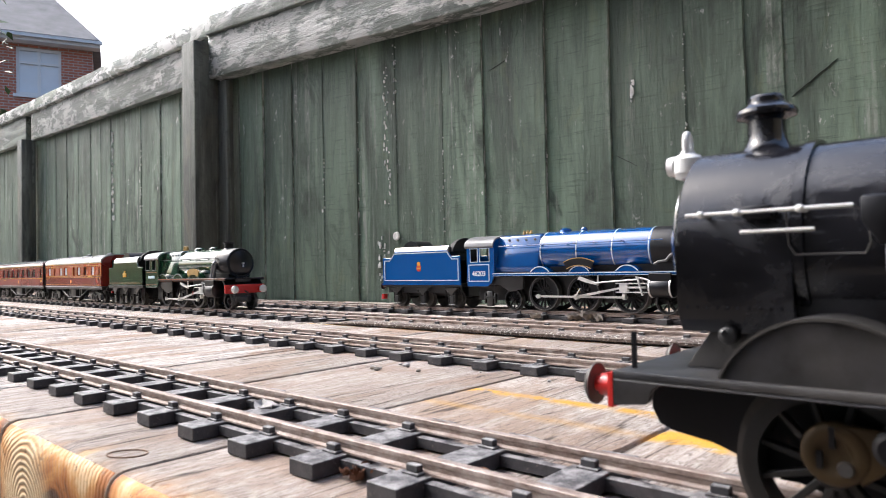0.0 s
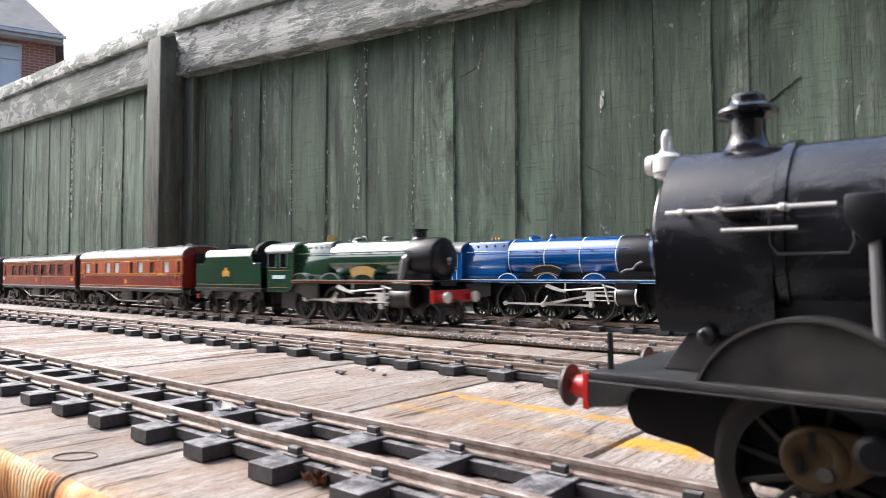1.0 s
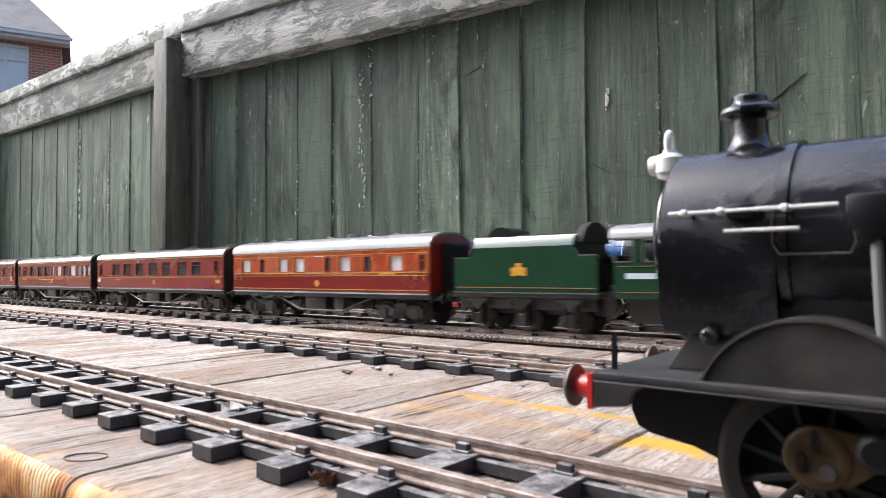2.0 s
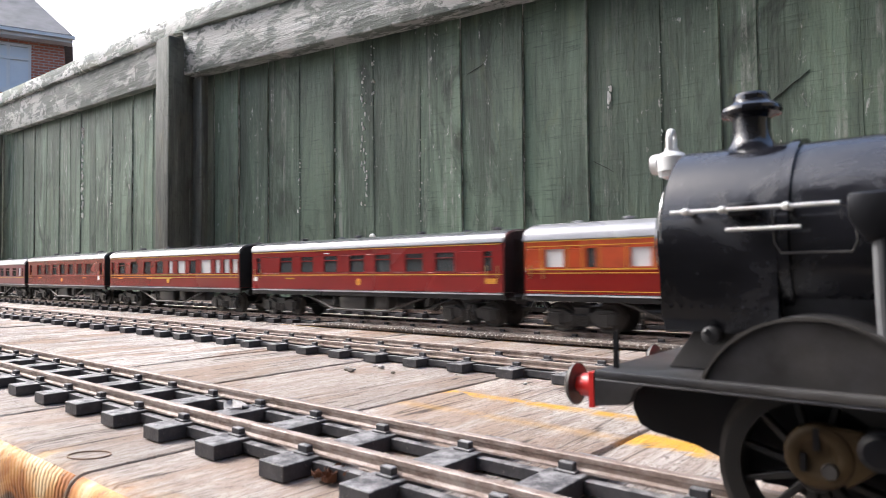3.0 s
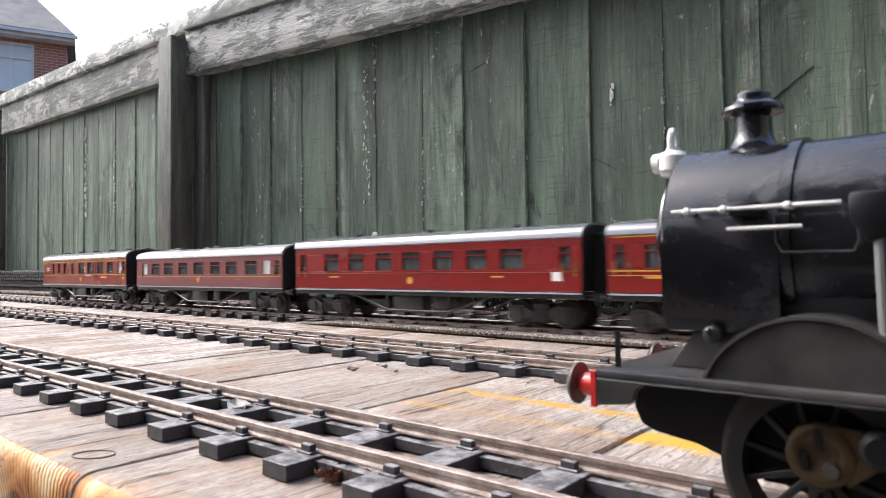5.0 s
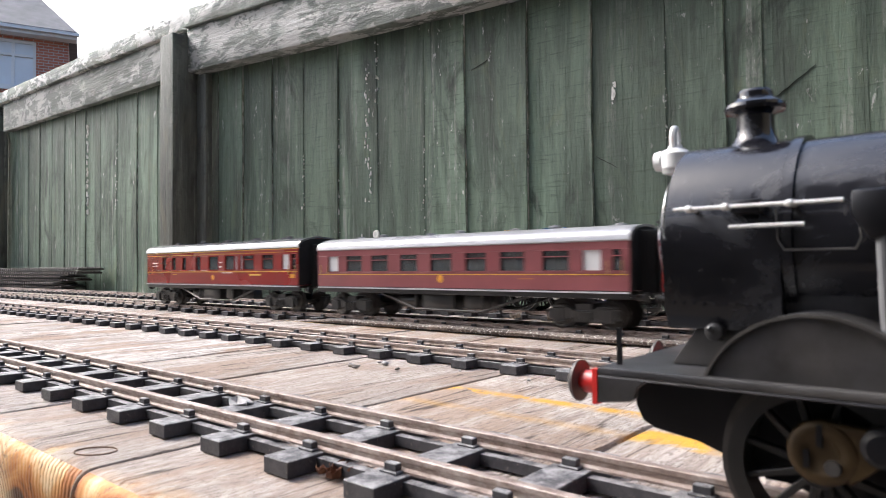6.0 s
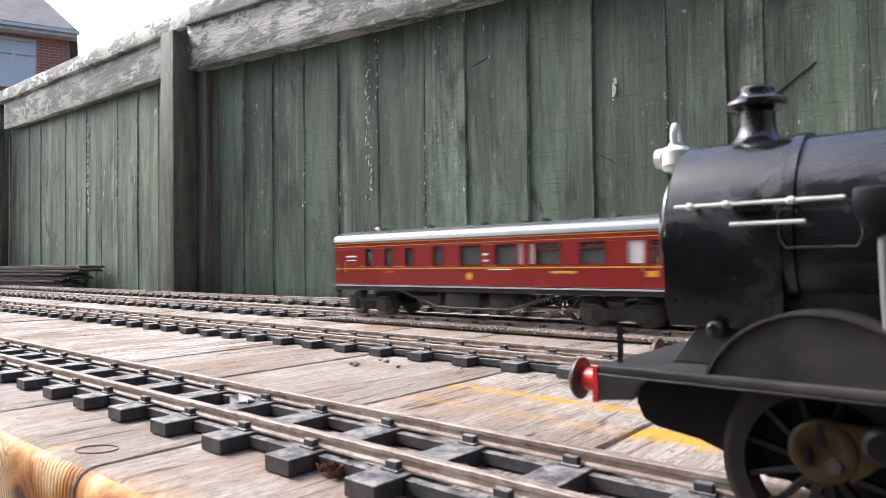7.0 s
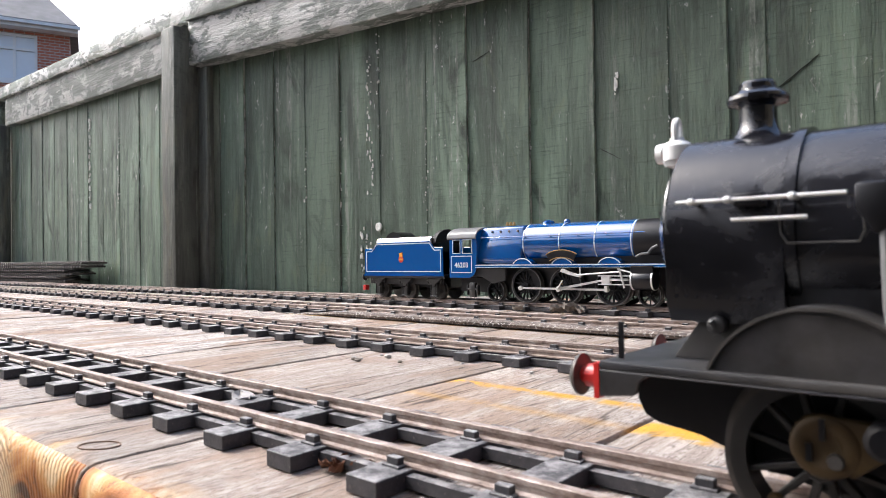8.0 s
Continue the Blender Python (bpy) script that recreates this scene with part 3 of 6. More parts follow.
def build_deck():
    deck = thing("deck", "weathered pale timber deck boards under the railway", "deck", kind="structure")
    edges = [5, -55, -116, -178, -232, -281]
    while edges[-1] > -2350:
        edges.append(edges[-1] - 62 + 3 * math.sin(len(edges) * 2.1))
    right = [5]
    while right[-1] < 1750:
        right.append(right[-1] + 62)
    pairs = [(edges[i + 1], edges[i]) for i in range(len(edges) - 1)] + [(right[i], right[i + 1]) for i in range(len(right) - 1)]
    rnd = random.Random(4)
    for a, b in pairs:
        w = (b - a) / 2 - 0.8
        near = -420 < a < 60
        y0 = 43.0 + (rnd.uniform(0, 5) if not -190 < a < -110 else 0)
        y1 = min(fence_y(a), fence_y(b)) - 3
        n = 14 if near else 6
        s = Shape()
        rows = []
        for i in range(n + 1):
            y = y0 + (y1 - y0) * (i / n) ** (1.4 if near else 1)
            dx = 0.5 * noise.noise((a * 0.1, y * 0.02, 3.0)) * 2
            rows.append((y, dx, 0.0))
        if near:
            # front ends worn round
            wear = 0.7 + 0.6 * random.Random(int(-a) + 7).random()
            rows[0] = (y0, rows[0][1], -4.2 * wear)
            rows[1:1] = [(y0 + 0.5, rows[0][1], -2.2 * wear), (y0 + 1.2, rows[0][1], -1.0 * wear), (y0 + 2.2, rows[0][1], -0.35 * wear), (y0 + 3.6, rows[0][1], 0.0)]
            rows = sorted(rows)
            n = len(rows) - 1
        verts = []
        for y, dx, dz in rows:
            verts += [(-w + dx, y, -32), (w + dx, y, -32), (w + dx, y, dz), (-w + dx, y, dz)]
        faces = [(0, 1, 2, 3), tuple(4 * n + i for i in (3, 2, 1, 0))]
        for i in range(n):
            q = 4 * i
            faces += [(q + j, q + 4 + j, q + 4 + (j + 1) % 4, q + (j + 1) % 4) for j in range(4)]
        s.add(verts, faces)
        s.m[0] = s.m[1] = 1
        if near:
            s.m[2:14] = [1] * 12
        ob = part("plank", s, [WOOD_LINE if a == -116 else WOOD_BAND if a == -55 else WOOD_FAR if -350 < a < -170 else WOOD, HEART if a == -178 else ENDS], deck, bevel=1.0 if -190 < a < -120 else 0.6, seg=3, at=((a + b) / 2, 0, DECK + rnd.uniform(-0.35, 0.0)))
    for y in (110, 250, 385):
        part("joist", Shape().box(-2350, 1750, y - 22, y + 22, -112, -32.5), BARK, deck)
    for x in (-2200, -1500, -800, -100, 600, 1300):
        for y in (110, 385):
            part("leg", Shape().box(x - 35, x + 35, y - 22, y + 22, -800, -112), BARK, deck)


def sleeper_mesh(mat, name):
    """One moulded sleeper with its four rail clips and the webs to the next sleeper."""
    s = Shape()
    s.box(-3.2, 3.2, -17.6, 17.6, DECK, SLEEPER_TOP)
    for sy in (-1, 1):
        for o in (-2.0, 2.0):
            y = sy * 9.0 + o
            s.box(-1.8, 1.8, y - 0.85, y + 0.85, SLEEPER_TOP - 0.1, SLEEPER_TOP + 0.35)
            s.box(-1.25, 1.25, y - 0.65 - 0.25 * (1 if o > 0 else -1), y + 0.65 - 0.25 * (1 if o > 0 else -1), SLEEPER_TOP + 0.3, SLEEPER_TOP + 1.45)
    return mesh_of(name, s, mat, 0.13, 1)


def web_shape():
    return Shape().box(3.0, PITCH - 3.0, -12.0, -10.2, DECK + 0.3, DECK + 2.1)


SLEEPER_MESH = sleeper_mesh(SLEEPER, "sleeper")
WEB_MESH = mesh_of("web", web_shape(), SLEEPER)


def rail_shape(x0, x1, y, z0, curve=True, step=40):
    """A flat-bottomed rail that follows its track."""
    prof = [(-1.4, 0), (1.4, 0), (1.4, 0.35), (0.62, 0.6), (0.62, 1.25), (0.8, 1.45), (0.8, 2.12), (0.65, 2.25), (-0.65, 2.25), (-0.8, 2.12), (-0.8, 1.45), (-0.62, 1.25), (-0.62, 0.6), (-1.4, 0.35)]
    n, k = len(prof), max(1, int((x1 - x0) / step))
    verts, faces = [], []
    for i in range(k + 1):
        x = x0 + (x1 - x0) * i / k
        d = bend(x) if curve else 0
        verts += [(x, y + d + u, z0 + w) for u, w in prof]
    for i in range(k):
        faces += [(i * n + j, i * n + n + j, i * n + n + (j + 1) % n, i * n + (j + 1) % n) for j in range(n)]
    faces += [tuple(range(n)), tuple(range((k + 1) * n - 1, k * n - 1, -1))]
    return Shape().add(verts, faces)


def build_track(y, x0, x1, phase, label):
    track = thing("railway_track", label, "model railway track", group="tracks on the deck")
    for sy in (-1, 1):
        part("rail", rail_shape(x0, x1, y + sy * 9.0, SLEEPER_TOP), RAIL, track, "rusty steel rail")
    x = x0 + phase
    rnd = random.Random(int(y))
    while x < x1 - 6:
        turn = math.degrees(math.atan2(bend(x + 10) - bend(x - 10), 20))
        ob = part("sleeper", SLEEPER_MESH, None, track)
        ob.matrix_basis = pose(x * MM, (y + bend(x)) * MM, 0, 0, 0, turn + rnd.uniform(-0.7, 0.7))
        if x < x1 - PITCH and -900 < x < 300:
            for sy in (0, 1):
                wob = part("web", WEB_MESH, None, track)
                wob.matrix_basis = pose(x * MM, (y + bend(x) + sy * 18.0) * MM, 0, 0, 0, turn)
        x += PITCH
    return track


def build_felt():
    """A thick worn strip that buries the sleepers of the train's track near the fence side of the deck."""
    s = Shape()
    n = 60
    verts, faces = [], []
    for i in range(n + 1):
        x = -345 + 560 * i / n
        k = min(1.0, i / 6)
        h = 1.4 + 3.1 * k + 0.3 * noise.noise((x * 0.05, 1, 1))
        y = 249.5 + 1.1 * noise.noise((x * 0.07, 5, 2)) + 3 * (1 - k)
        verts += [(x, y + 3.5, 0.9), (x, y + 3.0, 1.2 + 0.9 * k), (x, y, 1.2 + 1.1 * k), (x, y - 0.4, h - 0.9), (x, y + 0.9, h), (x, 288, h - 0.4), (x, 289, 0.9)]
    for i in range(n):
        faces += [(7 * i + j, 7 * i + 7 + j, 7 * i + 7 + (j + 1) % 7, 7 * i + (j + 1) % 7) for j in range(7)]
    faces += [tuple(range(7)), tuple(7 * n + j for j in range(6, -1, -1))]
    s.add(verts, faces)
    solid("felt_strip", s, FELT, "worn grey-brown roofing felt strip under a track", "felt strip", jitter=0.25)


def build_fence():
    fence = thing("fence", "old dark green painted close-board timber fence", "fence")
    rnd = random.Random(11)
    # right-hand bay: boards whose joints are known, then evenly on
    joints = [-740, -710, -664, -614, -564, -514, -460, -404, -357, -297, -240, -182, -141, -117, -58]
    while joints[-1] < 1700:
        joints.append(joints[-1] + 52)
    left = [-767, -814, -861, -919, -984, -1040, -1095, -1135, -1180, -1236, -1290, -1345, -1400, -1452]
    while left[-1] > -2300:
        left.append(left[-1] - 54)
    pairs = list(zip(joints, joints[1:])) + [(b, a) for a, b in zip(left, left[1:])]
    # shakes in the timber: the joint at which a board begins, both ends of the shake (along, up), its width
    shakes = {-117: (-114, 143, -87, 163, 0.75), -357: (-353, 207, -335, 213, 0.8), -240: (-237, 119, -219, 108, 0.8)}
    for a, b in pairs:
        xm, w = (a + b) / 2, (b - a) / 2
        top = rail_z(xm) + 68
        thick, over = 6.5, 4.0
        # feather-edged: the thick edge of each board laps over the thin edge of the next
        y0 = fence_y(xm)
        far = 0.45 if xm < -750 else 1.0
        prof = [(-w - over, 2.4), (w, 2.2 - (1.3 + rnd.uniform(-1.1, 1.5)) * far), (w, thick), (-w - over, thick)]
        s = Shape()
        k = 10
        verts, faces = [], []
        for i in range(k + 1):
            z = -700 + 700 * min(1, i) if i < 1 else (top) * (i - 1) / (k - 1)
            d = 0.8 * noise.noise((xm * 0.05, z * 0.012, 1.0))
            verts += [(u + d, v + 0.5 * noise.noise((xm, z * 0.01, 4)), z) for u, v in prof]
        for i in range(k):
            faces += [(4 * i + j, 4 * i + 4 + j, 4 * i + 4 + (j + 1) % 4, 4 * i + (j + 1) % 4) for j in range(4)]
        faces += [(0, 1, 2, 3), tuple(4 * k + j for j in (3, 2, 1, 0))]
        s.add(verts, faces)
        for i in range(k):
            s.m[4 * i + 1] = 1  # the proud edge, its paint worn
        ob = part("board", s, [FENCE, FENCE_EDGE], fence, bevel=0.6, seg=1)
        ob.matrix_basis = pose(xm * MM, y0 * MM, 0, 0, 0, 0 if xm < -750 else 5) @ pose(0, 0, 0, 0, rnd.uniform(-0.35, 0.35), 0)
        if a in shakes:
            x0, z0, x1, z1, wide = shakes[a]
            up, low = [], []
            for i in range(11):
                k = i / 10
                u, z = x0 - xm + (x1 - x0) * k, z0 + (z1 - z0) * k + 0.9 * noise.noise((i * 0.8, a, 0))
                v = prof[0][1] + (prof[1][1] - prof[0][1]) * (u - prof[0][0]) / (prof[1][0] - prof[0][0]) - 0.55
                g = wide * math.sin(math.pi * (0.06 + 0.88 * k)) * (0.7 + 0.5 * noise.noise((i * 1.3, a, 5)))
                up.append((u, v, z + g / 2)), low.append((u, v, z - g / 2))
            n = len(up)
            back = [(p[0], p[1] + 2.0, p[2]) for p in up + low]
            f = [(i, i + 1, n + i + 1, n + i) for i in range(n - 1)] + [(2 * n + i, 3 * n + i, 3 * n + i + 1, 2 * n + i + 1) for i in range(n - 1)]
            f += [(i, 2 * n + i, 2 * n + i + 1, i + 1) for i in range(n - 1)] + [(n + i, n + i + 1, 3 * n + i + 1, 3 * n + i) for i in range(n - 1)]
            f += [(0, n, 3 * n, 2 * n), (n - 1, 3 * n - 1, 4 * n - 1, 2 * n - 1)]
            part("shake", Shape().add(up + low + back, f), SHAKE, ob, "dark split in the board")

    def beam(name, x0, x1, dz0, dz1, d0, d1, mat, wave, label):
        """A long timber that follows the fence: heights over the rail's lower edge, depths before the boards."""
        k = max(2, int((x1 - x0) / 28))
        verts, faces = [], []
        for i in range(k + 1):
            x = x0 + (x1 - x0) * i / k
            y, z = fence_y(x), rail_z(x)
            e = lambda q: wave * noise.noise((x * 0.045, q * 3.3, x0 * 0.01))
            verts += [(x, y - d0 + e(1), z + dz0 + e(2)), (x, y - d1, z + dz0 + e(3)), (x, y - d1, z + dz1 + e(4)), (x, y - d0 + e(5), z + dz1 + e(6))]
        for i in range(k):
            faces += [(4 * i + j, 4 * i + 4 + j, 4 * i + 4 + (j + 1) % 4, 4 * i + (j + 1) % 4) for j in range(4)]
        faces += [(0, 1, 2, 3), tuple(4 * k + j for j in (3, 2, 1, 0))]
        part(name, Shape().add(verts, faces), mat, fence, label, bevel=1.2, seg=2)

    beam("rail", -738, 1700, 0, 52, 21, 0.5, FENCE_RAIL, 0.8, "green rail with pale flaking paint")
    beam("rail", -1440, -766, 0, 52, 12, 0.5, FENCE_RAIL, 0.8, "green rail with pale flaking paint")
    beam("rail", -2300, -1470, 0, 52, 12, 0.5, FENCE_RAIL, 0.8, "green rail with pale flaking paint")
    beam("capping", -738, 1700, 52.3, 74, 25, -14, FENCE_RAIL, 1.2, "weathered capping rail, grey with flakes")
    beam("capping", -2300, -738.3, 52.3, 74, 18, -14, FENCE_RAIL, 1.2, "weathered capping rail, grey with flakes")
    part("post", Shape().box(-767, -736, 382, 416.5, DECK + 0.2, 314), FENCE_POST, fence, "dark green square fence post", bevel=1.8)
    part("batten", Shape().box(-735.4, -715, 412, 421, DECK + 0.2, 268), FENCE_POST, fence, bevel=1.2)
    part("post", Shape().box(-1469, -1441, 396, 421, DECK + 0.2, 300), FENCE_POST, fence, "dark green square fence post", bevel=1.8)
    cap = Shape().lathe([(0.6, 1.5), (4.4, 1.5), (4.2, 0.4), (3.2, -0.2), (1.6, -0.1), (1.3, 0.3), (0.3, 0.3)], axis="y", n=20)
    ob = part("nail_cap", cap, WHITE_WORN, fence, "pale round nail cap")
    ob.location = Vector((-462, fence_y(-462) - 0.6, 66)) * MM


    # runs and splashes of pale paint: place along the fence, heights, number, size
    rnd = random.Random(21)
    for x, z0, z1, n, size, spread in ((-473, 95, 232, 26, 1.5, 4), (-480, 12, 62, 14, 1.9, 7), (-514, 60, 190, 12, 0.9, 2), (-461, 190, 262, 8, 1.3, 2), (-222, 158, 172, 4, 2.0, 1.5), (-1088, 120, 262, 22, 2.6, 3),
                                       (-985, 110, 215, 10, 1.6, 4), (-404, 60, 150, 8, 0.9, 2), (-297, 120, 190, 6, 0.7, 1), (-183, 110, 200, 10, 0.7, 0.8), (-565, 90, 150, 6, 1.0, 2)):
        for k in range(2 * n):
            r = size * rnd.uniform(0.15, 0.62)
            tall = rnd.uniform(1.0, 4.0)
            xx, zz = x + rnd.uniform(-spread, spread), z0 + (z1 - z0) * (k + rnd.random() * 3) / (2 * n)
            o = [(r * (0.7 + 0.3 * rnd.random()) * math.cos(q * math.pi / 4), r * tall * (0.7 + 0.3 * rnd.random()) * math.sin(q * math.pi / 4)) for q in range(8)]
            ob = part("paint_fleck", Shape().prism(o, "y", 0.3, 3.0), WHITE_WORN, fence)
            ob.matrix_basis = pose(xx * MM, (fence_y(xx) + 0.6) * MM, zz * MM, 0, 0, 0 if xx < -750 else 5)


# ---- rolling stock ----
def disc_wheel(r):
    """A pair of coach wheels on their axle, round the y axis."""
    s = Shape()
    for sy in (-1, 1):
        s.lathe([(1.2, sy * 9.9), (r * 0.72, sy * 9.9), (r * 0.78, sy * 10.3), (r, sy * 10.3), (r, sy * 8.2), (r + 0.8, sy * 8.0), (r + 0.8, sy * 7.3), (1.2, sy * 7.3)], axis="y", n=24, mat=0)
        s.lathe([(0.5, sy * 10.2), (2.0, sy * 10.2), (1.6, sy * 10.9), (0.5, sy * 11.0)], axis="y", n=12)
    s.rod((0, -8, 0), (0, 8, 0), 1.0)
    return s


SPOKES = {}


def spoked_wheel(parent, name, r, spokes, at, crank=0.0, weight=False, face=-1, rim=None, label="", body=None, inner=0.83):
    """One spoked wheel round the y axis, its rim carrying hub and spokes; face: the side that shows."""
    body = body or BLACK
    key = (name, r, spokes, crank, weight, face)
    if key not in SPOKES:
        prof = [(r * inner, 1.5), (r * 0.94, 1.5), (r, 1.5), (r, -1.15), (r + 0.75, -1.15), (r + 0.75, -1.85), (r * inner, -1.85)]
        s = Shape().hoop([(q, face * y) for q, y in prof], (0, 1, 1, 1, 1, 0, 0))
        hub = Shape().lathe([(0.4, face * 1.8), (r * 0.17, face * 1.8), (r * 0.20, face * 1.2), (r * 0.20, -face * 1.2), (0.4, -face * 1.2)], axis="y", n=20)
        if crank:
            hub.lathe([(0.4, face * 2.0), (r * 0.14, face * 2.0), (r * 0.14, -face * 0.8), (0.4, -face * 0.8)], at=(0, 0, -crank), axis="y", n=16)
            hub.box(-r * 0.12, r * 0.12, -0.9, 0.9, -crank, 0)
        w0, w1 = r * 0.045, r * 0.032
        one = Shape().prism([(r * 0.15, w0), (r * 0.15, -w0), (r * 0.86, -w1), (r * 0.86, w1)], "y", -0.7, 0.7)
        arc = [(r * 0.86 * math.cos(a), r * 0.86 * math.sin(a)) for a in [math.pi * (0.2 + 0.6 * i / 8) for i in range(9)]]
        SPOKES[key] = (mesh_of(name, s, [body, rim or RIM_DARK]), mesh_of("hub", hub, body), mesh_of("spoke", one, body, 0.12, 1),
                       mesh_of("balance_weight", Shape().prism(arc, "y", -0.85, 0.85), body) if weight else None)
    rm, hb, sp, bw = SPOKES[key]
    w = part(name, rm, None, parent, label, at=at)
    part("hub", hb, None, w)
    for i in range(spokes):
        part("spoke", sp, None, w).matrix_basis = pose(0, 0, 0, 0, 360 * (i + 0.5) / spokes, 0)
    if bw:
        part("balance_weight", bw, None, w)
    return w


def bogie(parent, x, wheelbase, r, wheels):
    s = Shape()
    for sy in (-1, 1):
        y = sy * 13.2
        h = wheelbase / 2
        s.prism([(-h - 5, 10.5), (-h - 5, 15), (-h + 3, 17), (-4, 14.5), (4, 14.5), (h - 3, 17), (h + 5, 15), (h + 5, 10.5), (h - 4, 10.5), (4, 11.5), (-4, 11.5), (-h + 4, 10.5)], "y", y - 0.8, y + 0.8)
        for k in (-h, h):
            s.box(k - 2.6, k + 2.6, y - sy * 0.5, y + sy * 1.6, 9.6, 15.0)
            s.box(k - 3.6, k + 3.6, y - sy * 0.5, y + sy * 1.1, 15.4, 16.6)
        for k in (-3.2, 0, 3.2):
            s.lathe([(1.3, 9.5), (1.3, 14)], at=(k, y + sy * 0.6, 0), n=10)
    s.box(-4, 4, -12.6, 12.6, 11.5, 17.5)
    b = part("bogie", s, FRAME_BLACK, parent, "black bogie frame", at=(x, 0, 0), bevel=0.15, seg=1)
    for k in (-wheelbase / 2, wheelbase / 2):
        w = part("wheelset", WHEEL_MESH[r], None, b, at=(k, 0, RAIL_TOP + r))
        wheels.append((w, k, r))
    return b


WHEEL_MESH = {r: mesh_of("wheelset", disc_wheel(r), RIM_DARK) for r in (6.0, 6.2)}


def build_coach(spec):
    """A gangwayed coach of a given length; windows are (distance from the front end, width, what shows behind)."""
    L, hw = spec["length"], 18.0
    body, roof = spec["body"], spec["roof"]
    upper = spec.get("upper", body)
    bottom, sill, head, cant, crown = 23.3, spec.get("sill", 33.2), spec.get("head", 43.2), spec.get("cant", 47.0), spec.get("crown", 53.8)
    coach = thing("coach", spec["label"], "model railway coach", group="coaches of the train")
    front = L / 2
    h = L / 2
    lower, up = Shape(), Shape()
    for sy in (-1, 1):
        ya, yb = sorted((sy * hw, sy * (hw - 1.1)))
        lower.box(-h, h, ya, yb, bottom, sill - 1.3)
        up.box(-h, h, ya, yb, head, cant)
        up.box(-h, h, ya, yb, sill - 1.3, sill)
        wins = sorted((front - d - w / 2, front - d + w / 2) for d, w, k in spec["windows"])
        x = -h
        for a, b in wins:
            if a > x + 0.05:
                up.box(x, a, ya, yb, sill, head)
            x = max(x, b)
        up.box(x, h, ya, yb, sill, head)
    for e in (-1, 1):
        xa, xb = sorted((e * h, e * (h - 1.1)))
        lower.box(xa, xb, -hw + 1.1, hw - 1.1, bottom, cant)
        pts = [(-hw, cant)] + [(-hw * math.cos(math.pi * i / 14), cant - 0.2 + (crown - cant - 0.5) * math.sin(math.pi * i / 14) ** 0.75) for i in range(1, 14)] + [(hw, cant)]
        lower.prism(pts, "x", xa, xb)
    part("body", lower, body, coach, bevel=0.25, seg=1)
    part("upper_side", up, upper, coach, bevel=0.2, seg=1)
    floor = Shape().box(-h + 1.2, h - 1.2, -hw + 1.2, hw - 1.2, bottom, bottom + 1)
    floor.box(-h + 2, h - 2, 5, 5.8, bottom + 1, cant)
    for k in range(int(L / 22)):
        floor.box(-h + 8 + k * 22, -h + 9 + k * 22, -hw + 1.3, 5, bottom + 1, cant - 2)
    part("interior", floor, INTERIOR, coach)
    # roof, with ribs and ventilators
    arc = lambda g: [(-(hw + 0.5) * math.cos(math.pi * i / 20), cant + g + (crown - cant) * math.sin(math.pi * i / 20) ** 0.75) for i in range(21)]
    pts = arc(0.1) + list(reversed([(y * 0.94, z - 0.9) for y, z in arc(0)]))
    rf = part("roof", Shape().prism(pts, "x", -h - 0.3, h + 0.3), roof, coach, spec["roof_label"])
    for i in range(spec.get("vents", 7)):
        x = -h + L * (i + 0.5) / spec.get("vents", 7)
        y = -4.5 if i % 2 else 4.5
        v = Shape().lathe([(1.7, 0), (1.7, 1.0), (2.4, 1.2), (2.4, 2.1), (0.6, 2.6)], n=12)
        part("ventilator", v, roof, rf, at=(x, y, crown - 1.0))
    # glazing, frames and what stands behind the glass
    for sy in (-1, 1):
        for d, w, kind in spec["windows"]:
            x = front - d
            y = sy * (hw - 0.9)
            pane = part("window", Shape().box(x - w / 2, x + w / 2, y - 0.12, y + 0.12, sill, head), GLASS if kind != "blind" else BLIND, coach,
                        "white blind behind the window" if kind == "blind" else "")
            fr = Shape()
            t = 0.35
            yo = sorted((sy * (hw - 0.7), sy * (hw + 0.12)))
            fr.box(x - w / 2 - t, x + w / 2 + t, *yo, head - t, head + t).box(x - w / 2 - t, x + w / 2 + t, *yo, sill - t, sill + t)
            fr.box(x - w / 2 - t, x - w / 2 + t, *yo, sill + t, head - t).box(x + w / 2 - t, x + w / 2 + t, *yo, sill + t, head - t)
            if kind == "slide":
                fr.box(x - w / 2, x + w / 2, *yo, head - 3.2, head - 2.7)
            part("window_frame", fr, upper, pane)
            if spec.get("panels"):
                for u in (x - w / 2 - 1.5, x + w / 2 + 1.5):
                    part("lining", Shape().box(u - 0.17, u + 0.17, *sorted((sy * (hw - 0.2), sy * (hw + 0.09))), sill - 0.4, head + 0.8), LINE_YELLOW, pane, "thin painted line")
            if kind == "blue":
                part("curtain", Shape().box(x - w / 2 + 0.3, x + w / 2 - 0.3, y - sy * 0.8 - 0.2, y - sy * 0.8 + 0.2, head - 4, head), CLOTH_BLUE, pane, "blue blind")
        # lining
        for z, m, th in spec.get("lines", ()):
            yo = sorted((sy * (hw - 0.2), sy * (hw + 0.09)))
            part("lining", Shape().box(-h + 1, h - 1, *yo, z - th / 2, z + th / 2), m, coach, "thin painted line")
        for d, w, z0, z1, m in spec.get("marks", ()):
            yo = sorted((sy * (hw - 0.2), sy * (hw + 0.1)))
            part("lettering_bar", Shape().box(front - d - w / 2, front - d + w / 2, *yo, z0, z1), m, coach)
        d = spec.get("crest")
